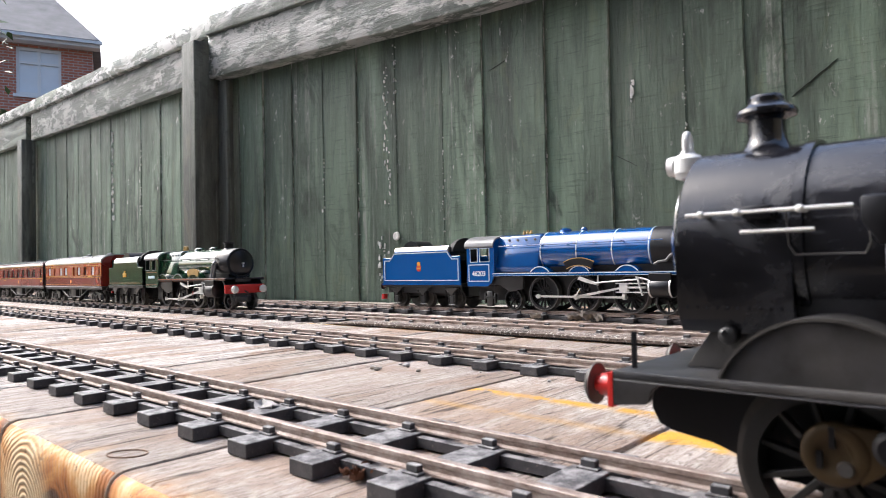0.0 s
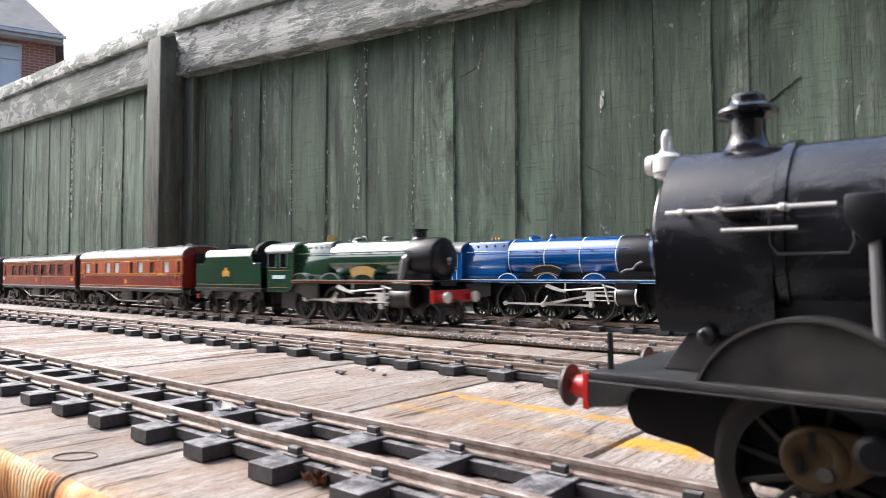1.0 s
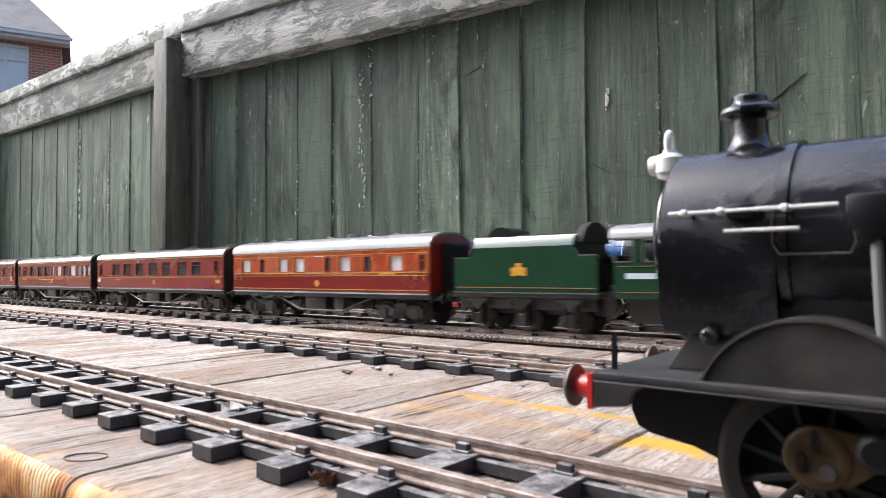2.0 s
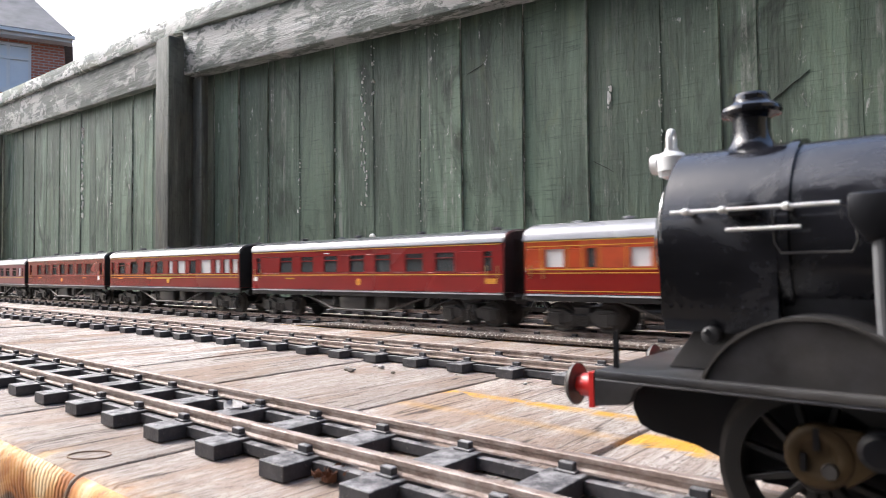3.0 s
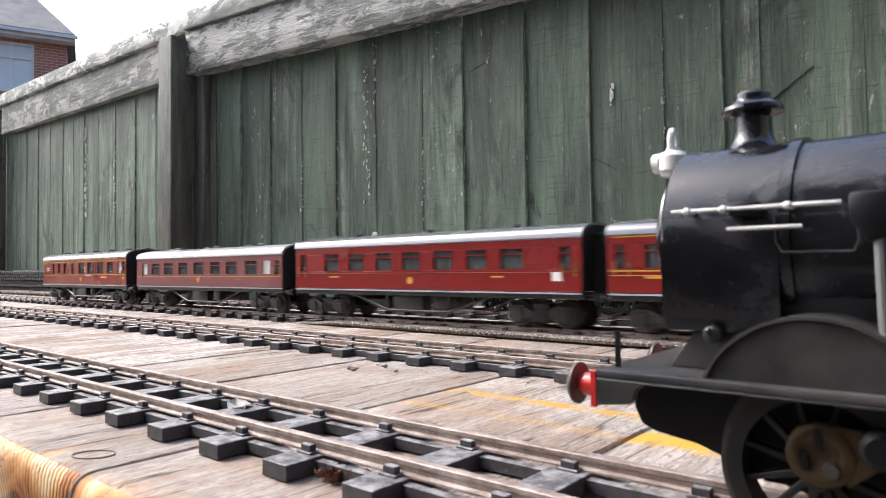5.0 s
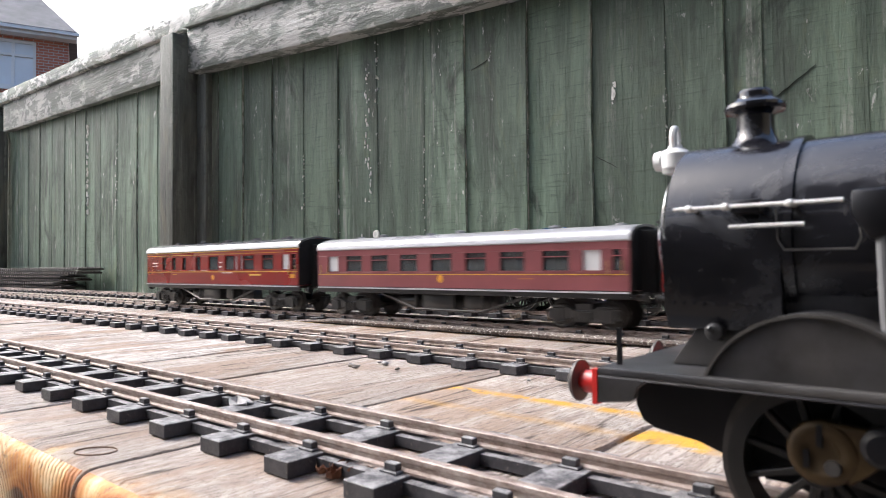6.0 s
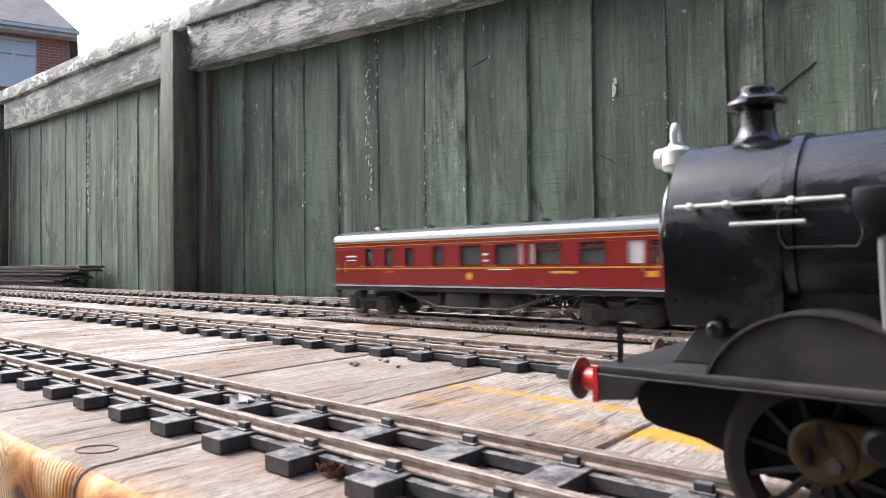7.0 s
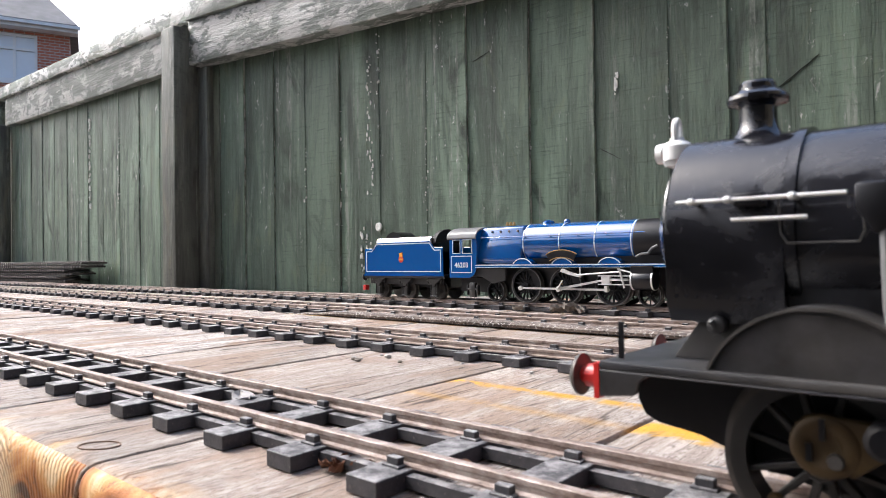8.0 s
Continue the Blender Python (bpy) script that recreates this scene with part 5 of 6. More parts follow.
    for x in sp.get("axleboxes", ()):
        for sy in (-1, 1):
            ya, yb = sorted((sy * 13.6, sy * 16))
            part("axlebox", Shape().box(x - 4.2, x + 4.2, ya, yb, 13.6, 15.0).box(x - 2.4, x + 2.4, ya, yb, 8.8, 18.5).box(x - 4.6, x - 3.4, ya, yb, 10.5, 17).box(x + 3.4, x + 4.6, ya, yb, 10.5, 17), FRAME_BLACK, e, bevel=0.4)
    # cylinders, slide bars and valve gear
    c0, c1 = sp["cylinder"]
    cz = sp["cyl_z"]
    crank, xw = sp["crank"], sp["wheels"]
    for sy in (-1, 1):
        y = sy * 15.6
        cy = Shape()
        cy.lathe([(5.0, c0), (5.4, c0 + 0.4), (5.4, c1 - 0.4), (5.0, c1)], at=(0, y - sy * 1.5, cz), axis="x", n=28)
        cy.box(c0 + 0.3, c1 - 0.3, *sorted((y - sy * 6, y + sy * 2.6)), cz + 1.5, plate - 1.2)
        cyl = part("cylinder", cy, BLACK, e, bevel=0.25, seg=1)
        for x in (c0 + 0.8, c1 - 0.8):
            part("cylinder_band", Shape().lathe([(5.0, x - 0.45), (5.65, x - 0.45), (5.65, x + 0.45), (5.0, x + 0.45)], at=(0, y - sy * 1.5, cz), axis="x", n=28), SILVER if sp["blue"] else RIM_DARK, cyl)
        part("slide_bar", Shape().box(c0 - 20, c0, *sorted((y - 0.8, y + 0.8)), cz + 1.8, cz + 2.5).box(c0 - 20, c0, *sorted((y - 0.8, y + 0.8)), cz - 3.0, cz - 2.4), SILVER, e)
        part("valve_gear", Shape().prism([(c0 - 44, plate - 4.4), (c0 - 42.5, plate - 2.6), (c0 - 38, plate - 4.2), (c0 - 31, plate - 6.4), (c0 - 32, plate - 7.6), (c0 - 39, plate - 6)], "y", *sorted((sy * 15.4, sy * 16.8)))
             .rod((c0 - 33, sy * 16.4, plate - 6.4), (c0 - 6, sy * 16.4, plate - 4.4), 0.5, 8).rod((c0 - 31, sy * 16.0, plate - 1.2), (c0 - 31, sy * 16.0, plate - 8), 0.55, 8)
             .rod((c0 - 7, sy * 16.6, plate - 2.6), (c0 - 4, sy * 16.6, cz - 4.5), 0.6, 8).rod((c0 - 8, sy * 16.2, plate - 3), (c0, sy * 16.2, plate - 5), 0.5, 8), SILVER, e, "bright steel valve gear")
        # rods, drawn round the pin of the wheel that drives them
        cr = Shape().box(xw[0] - xw[1] - 1.8, xw[2] - xw[1] + 1.8, -0.5, 0.5, -0.6, 0.6)
        for x in xw:
            cr.lathe([(0.2, -0.8), (1.45, -0.8), (1.45, 0.8), (0.2, 0.8)], at=(x - xw[1], 0, 0), axis="y", n=16)
        yr = sy * 12.6
        ob = part("coupling_rod", cr, SILVER, e, "bright steel coupling rod")

        def place_coupling(t, y=yr):
            a = SPEED * (t - 1.634) / r if not sp["blue"] else sp["crank_at"]
            return pose((xw[1] - crank * math.sin(a)) * MM, y * MM, (zw - crank * math.cos(a)) * MM)

        lc = c0 - 12 - xw[1]
        con = Shape().prism([(0, -0.8), (0, 0.8), (lc, 0.55), (lc, -0.55)], "y", -0.5, 0.5)
        con.lathe([(0.2, -0.9), (1.6, -0.9), (1.6, 0.9), (0.2, 0.9)], axis="y", n=16)
        con.rod((0, sy * 1.2, 0), (4.6, sy * 1.6, 4.4), 0.5, 8)
        ob2 = part("connecting_rod", con, SILVER, e, "bright steel connecting rod")
        cross = part("crosshead", Shape().box(-2.6, 2.6, -1.2, 1.2, -2.4, 2.2).rod((0, 0, 0), (13, 0, 0), 0.8, 8).box(-1, 1, -1.2, 1.2, -6.5, -3.4), SILVER, e, bevel=0.3)

        def place_connecting(t, y=sy * 14.2, cross=False):
            a = SPEED * (t - 1.634) / r if not sp["blue"] else sp["crank_at"]
            px, pz = xw[1] - crank * math.sin(a), zw - crank * math.cos(a)
            dz = cz - pz
            px2 = px + math.sqrt(max(1.0, lc * lc - dz * dz))
            if cross:
                return pose(px2 * MM, y * MM, cz * MM)
            return pose(px * MM, y * MM, pz * MM, 0, -math.degrees(math.asin(dz / lc)), 0)

        if sp["blue"]:
            ob.matrix_basis, ob2.matrix_basis = place_coupling(0), place_connecting(0)
            cross.matrix_basis = place_connecting(0, sy * 14.8, True)
        else:
            rods.append((ob, place_coupling))
            rods.append((ob2, place_connecting))
            rods.append((cross, lambda t, f=place_connecting, y=sy * 14.8: f(t, y, True)))
    # front: beam, buffers, steps
    fbm = part("buffer_beam", Shape().box(front - 1.6, front, -16.4, 16.4, 18.6, 25.2), RED, e, "red front buffer beam", bevel=0.2, seg=1)
    part("front_apron", Shape().prism([(nose, plate - 0.1), (front - 1.0, 25.2), (front - 1.0, 24), (nose, plate - 3)], "y", -15.5, 15.5), BLACK, e)
    for sy in (-1, 1):
        part("buffer", Shape().lathe([(1.9, front), (1.7, front + 3), (1.1, front + 3), (1.1, front + 5.5)], at=(0, sy * 11.8, 21.6), axis="x", n=18), RED if not sp["blue"] else BLACK, fbm)
        part("buffer_head", Shape().lathe([(0.3, front + 5.3), (3.0, front + 5.5), (2.9, front + 6.2), (1.6, front + 6.9), (0.3, front + 7.1)], at=(0, sy * 11.8, 21.6), axis="x", n=18), SILVER if not sp["blue"] else BLACK, fbm)
    part("coupling_hook", Shape().rod((front, 0, 20), (front + 4, 0, 19), 0.7).rod((front + 4, 0, 19), (front + 4.4, 0, 12), 0.5), RIM_DARK, fbm)
    for d in sp.get("deflectors", ()):
        a, b = d
        for sy in (-1, 1):
            part("steam_pipe", Shape().tube([(b, sy * 11.6, 42.5), (b - 0.6, sy * 13.2, 40.6), (a + 2.6, sy * 14.0, plate)], 2.1, 12), sp["deflector"], e, "pale shiny outside steam pipe")
    if sp["blue"]:
        part("ejector_pipe", Shape().tube([(sb + 2, -12, zc - 9), (sb + 5, -12.4, zc - 7.5), (sb + 9, -12.4, zc - 7.2), (sb + 11, -12.2, zc - 4.5), (sb + 14, -12, zc - 3)], 0.75, 10), CAB_GREY, e)
    return e, wheels, rods


def build_tender(sp):
    """A six-wheeled tender; local x = 0 at its back."""
    t = thing("tender", sp["label"], "model locomotive tender", at=sp.get("at", (0, 0, 0)))
    P, L1, n = sp["paint"], sp["line"], sp["length"]
    base = sp["base"]
    top = sp["top"]
    part("frame", Shape().box(0, n, -15.8, 15.8, base - 2.4, base).box(3, n - 3, -12.6, -11.4, 16.5, base - 2).box(3, n - 3, 11.4, 12.6, 16.5, base - 2).box(2, n - 2, -6, 6, 14, base - 2), FRAME_BLACK, t, bevel=0.2, seg=1)
    for sy in (-1, 1):
        # side sheet with its stepped, curved-in top edge
        low = sp["low"]
        edge = top - (2.8 if sp["blue"] else 4.8)
        out = [(0.5, base), (0.5, low - 1)] + arc_pts(2.0, low - 1, 1.5, 180, 100, 4) + [(8, low)] + arc_pts(8, low + 3, 3, -80, -10, 5) + [(12, edge - 2), (14, edge), (n - 13, edge), (n - 11, edge - 2)] + arc_pts(n - 7.5, low + 3.0, 3, 190, 260, 5) + [(n - 1, low), (n - 0.5, base)]
        part("side_sheet", Shape().prism(out, "y", *sorted((sy * 15.9, sy * 14.9))), P, t, bevel=0.3, seg=1)
        yo = sorted((sy * 15.85, sy * 16.1))
        if sp["blue"]:
            z0, z1, z2 = base + 2.2, low - 2.0, top - 4.2
            path = [(2.6, z0), (2.6, z1), (8, z1), (10.6, z1 + 2.2), (12.8, z2), (n - 12.6, z2), (n - 10.4, z1 + 2.2), (n - 8, z1), (n - 2.6, z1), (n - 2.6, z0)]
        else:
            path = [(2, base + 2.2), (n - 2, base + 2.2)]
        f = Shape()
        pts = path + path[:1] if sp["blue"] else path
        for a, b in zip(pts, pts[1:]):
            d = Vector((b[0] - a[0], b[1] - a[1])).normalized() * (0.32 if sp["blue"] else 0.2)
            f.prism([(a[0] - d.x - d.y, a[1] - d.y + d.x), (b[0] + d.x - d.y, b[1] + d.y + d.x), (b[0] + d.x + d.y, b[1] + d.y - d.x), (a[0] - d.x + d.y, a[1] - d.y - d.x)], "y", *yo)
        part("lining", f, L1, t, "thin painted line")
        cxm, czm = n * 0.49, (base + low) / 2 + (1.5 if sp["blue"] else 2)
        em = Shape().lathe([(0.2, sy * 15.8), (2.4, sy * 15.8), (2.4, sy * 16.1), (0.2, sy * 16.12)], at=(cxm, 0, czm), axis="y", n=12)
        if not sp["blue"]:
            em.box(cxm - 4.0, cxm - 1.6, *sorted((sy * 15.8, sy * 16.1)), czm - 2.6, czm + 1.4).box(cxm + 1.6, cxm + 4.0, *sorted((sy * 15.8, sy * 16.1)), czm - 2.6, czm + 1.4)
        cr = part("emblem", em, RED if sp["blue"] else CREST, t, "small gold and red round emblem")
        part("emblem_crown", Shape().box(cxm - 1.5, cxm + 1.5, *sorted((sy * 15.85, sy * 16.15)), czm + 1.4, czm + 4.6 if sp["blue"] else czm + 3.4), CREST, cr)
        part("emblem_band", Shape().box(cxm - (2.0 if sp["blue"] else 4.2), cxm + (2.0 if sp["blue"] else 4.2), *sorted((sy * 15.85, sy * 16.18)), czm - 0.7, czm + 0.5), LINE_YELLOW, cr)
        part("footplate_edge", Shape().box(0, n, *sorted((sy * 15.8, sy * 16.5)), base - (1.0 if sp["blue"] else 0.4), base + 0.1), ROOF_PALE if not sp["blue"] else P, t)
        if not sp["blue"]:
            part("top_edge", Shape().prism([(sy * 15.95, edge - 0.3), (sy * 15.3, edge + 2.6), (sy * 13.6, top - 0.2), (sy * 12.8, top - 0.6), (sy * 14.6, edge + 2.2), (sy * 15.2, edge - 0.3)], "x", 12.5, n - 12), P, t, "curved-in top edge")
            for x0, x1 in ((0.8, 8), (n - 8, n - 0.8)):
                part("rim", Shape().box(x0, x1, *sorted((sy * 15.9, sy * 14.8)), low, low + 0.5), ROOF_PALE, t)
        else:
            part("top_edge", Shape().prism([(sy * 15.95, edge - 0.3), (sy * 15.2, edge + 1.6), (sy * 13.6, top + 0.3), (sy * 12.8, top - 0.1), (sy * 14.5, edge + 1.2), (sy * 15.1, edge - 0.3)], "x", 13.2, n - 12.4), P, t)
        for k, x in enumerate(sp["axles"]):
            ya, yb = sorted((sy * 12.4, sy * 15.2))
            ax = part("axlebox", Shape().box(x - 1.8, x + 1.8, ya, yb, 9.2, 14.6).box(x - 3.0, x - 2.3, ya, yb - 0.4 if sy > 0 else yb, 9.4, base - 5).box(x + 2.3, x + 3.0, ya, yb - 0.4 if sy > 0 else yb, 9.4, base - 5).box(x - 3.0, x + 3.0, ya, yb, 8.4, 9.1), FRAME_BLACK, t, bevel=0.2, seg=1)
            part("leaf_spring", Shape().prism([(x - 6.2, base - 2.8), (x - 5.6, base - 3.9), (x - 1.8, base - 6.4), (x - 1.4, base - 8.2), (x + 1.4, base - 8.2), (x + 1.8, base - 6.4), (x + 5.6, base - 3.9), (x + 6.2, base - 2.8)], "y", *sorted((sy * 12.8, sy * 15.6))), FRAME_BLACK, ax, bevel=0.2, seg=1)
            for q in (x - 5.9, x + 5.9):
                part("spring_hanger", Shape().rod((q, sy * 14.2, base - 2.5), (q, sy * 14.2, base - 6.4), 0.5, 8), FRAME_BLACK, ax)
    part("end_sheet", Shape().box(0.5, 1.4, -14.9, 14.9, base, sp["low"]), P, t)
    part("bulkhead", Shape().box(n - 12, n - 11, -14.8, 14.8, base, top - 1), BLACK, t)
    part("tank_top", Shape().box(1.4, n - 11, -14.8, 14.8, base, sp["low"] - 3), P, t)
    coal = Shape().prism([(-13, top - 6), (-9, top - 1.5), (-3, top + 1.2), (4, top + 0.8), (10, top - 2), (13, top - 6)], "x", 14, n - 13)
    part("coal_load", coal, COAL, t, "black coal load", jitter=1.2, bevel=1.2)
    hump = Shape().prism([(12, top - 3)] + arc_pts(23, top - 4.5, 9.5, 170, 10, 12) + [(34, top - 3)], "y", -8, 8)
    part("rear_dome_plate", hump, BLACK, t)
    part("front_hood", Shape().prism([(-14, top - 4)] + [(14 * math.cos(radians(a)), top - 4 + 9.5 * math.sin(radians(a))) for a in range(170, 0, -20)] + [(14, top - 4)], "x", n - 12, n - 8.5), RUBBER, t, "black rounded hood")
    wheels = []
    for x in sp["axles"]:
        w = part("wheelset", mesh_of("wheelset", disc_wheel(sp["r"]), RIM_DARK), None, t, at=(x, 0, RAIL_TOP + sp["r"]))
        wheels.append((w, x, sp["r"]))
    for sy in (-1, 1):
        part("buffer", Shape().lathe([(1.1, 0), (1.1, -3.2), (2.6, -3.6), (2.4, -4.4)], at=(0, sy * 12, base - 2), axis="x", n=12), FRAME_BLACK, t)
    lamp = Shape().box(-3.4, -0.4, -14.4, -10.6, 11.5, 15.5) if sp["blue"] else Shape().box(-2.4, -0.2, -13.4, -10.9, 16.5, 19)
    part("tail_lamp", lamp, RED, t, "red tail lamp", bevel=0.5)
    return t, wheels


BLUE_ENGINE = dict(blue=True, at=(-281, 353, 0), paint=BLUE, line=LINE_WHITE, valance=BLUE, band_mat=LINE_WHITE, boiler_label="glossy blue boiler", boiler_z=42.8, boiler_r=12.6, firebox=55, smokebox=127, nose=166,
                   front=186, cab=22, bands=(56, 81, 104, 126), chimney=(142, 58.0), domes=((67, 4.0), (80, 2.2)), valve_x=36, firebox_top=54.6, cab_windows=((3.2, 9.2), (11.2, 19.0)), cab_bottom=21.5,
                   cab_top=55.4, cab_roof=CAB_GREY, cab_roof_label="grey curved cab roof", wheels=(57, 84.5, 114.5), wheel_r=10.7, crank=3.4, crank_at=math.radians(60), splash=(5.0, 8.8), plate_top=38.6,
                   small_wheels=(135.5, 160, 33.5), small_r=6.6, axleboxes=(18.5,), cylinder=(128, 141), cyl_z=21.3,
                   label="glossy blue express steam engine with white lining")
# The cab roof takes the pale roof material to carry its white highlight.
GREEN_ENGINE = dict(blue=False, paint=GREEN, line=LINE_ORANGE, valance=BLACK, band_mat=GREEN, boiler_label="glossy dark green boiler", boiler_z=41.3, boiler_r=12.2, firebox=54, smokebox=113, nose=131,
                    front=137, cab=25, bands=(56, 84, 112), chimney=(114, 58.0), domes=((67, 4.2), (90, 3.4)), valve_x=40, firebox_top=53.4, cab_windows=((0.6, 8.5), (13.0, 19.5)), cab_bottom=22.5, plate_wheel=2,
                    cab_top=54.4, cab_roof=ROOF_WHITE, cab_roof_label="cab roof, its white highlight in the pale colour", wheels=(30.5, 58, 85.5), wheel_r=9.9, crank=3.4, splash=(8.0, 12.2), plate_top=38.0,
                    small_wheels=(105, 131), small_r=6.0, cylinder=(109, 123), cyl_z=21.0, deflectors=((111, 115.5),), deflector=ROOF_PALE,
                    label="dark green express steam engine with red buffer beam")
BLUE_TENDER = dict(blue=True, at=(-364.5, 353, 0), paint=BLUE, line=LINE_WHITE, length=78, base=23.4, low=42.2, top=49.4, axles=(14, 41, 68), r=6.2, label="glossy blue tender with white lining and black coal space")
GREEN_TENDER = dict(blue=False, paint=GREEN, line=LINE_ORANGE, length=78, base=24.4, low=40.6, top=50.4, axles=(14, 39, 64), r=6.0, label="dark green tender with orange lining and a gold emblem")


def build_tank_engine():
    """A black six-wheeled tank engine standing on the front track, facing -x; local x = 0 at its buffer beam."""
    e = thing("tank_locomotive", "black tank engine with red buffers and steel handrails", "model locomotive", at=(-34.0, LINES["front"], 0))
    zc, rb = 37.2, 10.6
    ft = 23.4
    L = 118
    part("footplate", Shape().box(0.6, L, -15.2, 15.2, ft - 0.9, ft), BLACK_DUSTY, e, bevel=0.2)
    for sy in (-1, 1):
        ya, yb = sorted((sy * 15.2, sy * 14.2))
        part("valance", Shape().prism([(0.6, ft - 0.9), (0.6, ft - 3.9), (4.3, ft - 3.4), (4.8, ft - 3.0), (5.1, ft - 1.9), (6.0, ft - 1.2), (L - 5, ft - 1.2), (L - 4, ft - 5), (L, ft - 5), (L, ft - 0.9)], "y", ya, yb), BLACK_DUSTY, e, bevel=0.15, seg=1)
    beam = part("buffer_beam", Shape().box(0, 0.6, -15.2, 15.2, ft - 4.1, ft - 0.3), RED, e, "red front buffer beam")
    for sy in (-1, 1):
        y = sy * 11.4
        bf = part("buffer", Shape().lathe([(1.9, 0), (1.9, -0.5), (1.45, -0.7), (1.3, -2.6), (0.9, -2.7), (0.9, -3.3)], at=(0, y, ft - 2.4), axis="x", n=24), RED, beam, "red turned buffer shank")
        part("buffer_head", Shape().lathe([(0.4, -3.2), (2.4, -3.3), (2.35, -3.6), (1.8, -4.1), (0.3, -4.4)], at=(0, y, ft - 2.4), axis="x", n=32), RIM_DARK, bf, "dark worn buffer head")
    part("lamp_iron", Shape().box(1.7, 2.2, -12.6, -12.2, ft, ft + 4.0), BLACK, e, at=(0, 0, 0))
    part("coupling_hook", Shape().rod((0, 0, 20), (-3, 0, 20), 0.6).rod((-3, 0, 20), (-3.2, 0, 21.5), 0.5), RIM_DARK, beam)
    # frame plates under the footplate, the front one swept down to the wheel
    for sy in (-1, 1):
        ya, yb = sorted((sy * 7.6, sy * 6.4))
        part("frame_plate", Shape().prism([(1.9, ft - 1), (1.7, 18.2), (2.5, 16.5), (4.0, 15.8), (8.7, 15.1), (11.3, 14.2), (14, 13.4), (20, 11.6), (L - 8, 11.6), (L - 4, 18), (L - 4, ft - 1)], "y", ya, yb), BLACK, e)
    part("inner_block", Shape().box(15, L - 8, -6.3, 6.3, 12, ft - 1), BLACK, e)
    # smokebox saddle, sandbox, sloped steam chest front
    part("saddle", Shape().prism([(6.2, ft), (9.6, 28.3), (9.6, 33), (26, 33), (26, ft)], "y", -8.6, 8.6), BLACK_DUSTY, e, bevel=0.3)
    part("sandbox_cap", Shape().lathe([(0.3, 0), (1.0, 0), (0.9, -1.3), (0.3, -1.5)], at=(11.4, -9.2, 27.3), axis="y", n=18).rod((11.4, -10.4, 27.3), (11.0, -11.0, 27.9), 0.35), BLACK_DUSTY, e, bevel=0.2)
    sb = Shape().lathe([(rb * 0.5, 6.1), (rb - 0.5, 6.1), (rb + 0.15, 6.6), (rb + 0.15, 17.9), (rb * 0.5, 17.9)], at=(0, 0, zc), axis="x", n=64)
    sb.prism([(-rb - 0.1, zc), (-rb + 0.2, 29.6), (-rb + 1.4, 27.5), (rb - 1.4, 27.5), (rb - 0.2, 29.6), (rb + 0.1, zc)], "x", 6.3, 17.9)
    smoke = part("smokebox", sb, SMOKEBOX, e, "worn satin black smokebox with grey sheen")
    part("smokebox_door", Shape().lathe([(rb * 0.86, 6.2), (rb * 0.84, 5.4), (rb * 0.5, 3.6), (0.3, 3.1)], at=(0, 0, zc), axis="x", n=48), SMOKEBOX, smoke)
    part("boiler", Shape().lathe([(rb * 0.5, 18.0), (rb + 0.35, 18.0), (rb + 0.35, 19.0), (rb - 0.1, 19.1), (rb - 0.1, 62), (rb * 0.5, 62)], at=(0, 0, zc), axis="x", n=64), SMOKEBOX, e)
    top = zc + rb
    ch = [(5.2, top - 2.6), (4.3, top - 1.2), (3.3, top - 0.4), (2.5, top + 0.3), (2.1, top + 1.1), (2.0, top + 1.9), (2.0, top + 3.3), (2.3, top + 3.6), (3.15, top + 3.8), (3.3, top + 4.2), (3.2, top + 4.6), (2.3, top + 5.2), (2.0, top + 5.4), (1.95, top + 6.0), (1.7, top + 6.3), (1.4, top + 6.3), (1.3, top + 4)]
    part("chimney", Shape().lathe(ch, at=(13.2, 0, 0), n=48), SMOKEBOX, e, "worn black chimney with a flared cap")
    part("dome", Shape().lathe([(5.2, top - 1.6), (4.4, top), (4.2, top + 3), (3.2, top + 5), (0.4, top + 5.6)], at=(42, 0, 0), n=32), SMOKEBOX, e)
    # hand rails on the smokebox side
    for sy in (-1, 1):
        y = sy * (rb + 1.7)
        h = part("handrail", Shape().rod((8.2, y, 40.0), (23.6, y, 40.0), 0.21, 10), SILVER, e, "bright steel handrail")
        for x in (9.8, 13.4, 19.2):
            part("handrail_knob", Shape().lathe([(0.2, -0.42), (0.38, -0.2), (0.38, 0.2), (0.2, 0.42)], at=(x, y, 40.0), axis="x", n=12).rod((x, sy * (rb - 0.6), 40.0), (x, y, 40.0), 0.3, 8), SILVER, h)
        part("handrail", Shape().rod((13.7, y, 38.0), (20.4, y, 38.0), 0.2, 10), SILVER, e, "bright steel handrail")
        part("clip_block", Shape().box(13.9, 16.6, *sorted((y + sy * 0.1, y - sy * 2.0)), 39.3, 40.6), BLACK, e, bevel=0.25)
        part("bracket", Shape().prism([(24.2, 40.8), (27.6, 40.8), (27.6, 37), (25.6, 36.2), (24.2, 38.6)], "y", *sorted((sy * (rb + 0.8), sy * (rb + 2.4)))), BLACK, e, bevel=0.4)
        part("pipe", Shape().tube([(26.4, sy * (rb + 1.6), 37), (26.6, sy * (rb + 2.0), 30), (26.9, sy * (rb + 2.2), 25.4)], 0.5, 10), CAB_GREY, e)
        part("wire", Shape().tube([(23.6, y, 40.0), (24.6, y, 39.2), (24.9, y, 36.6), (24.4, y - sy * 0.4, 35.6), (18.5, y - sy * 0.9, 35.6), (17.9, y - sy * 1.0, 36.6), (17.9, y - sy * 0.4, 39.8)], 0.09, 6), RIM_DARK, e, "thin brown wire loop")
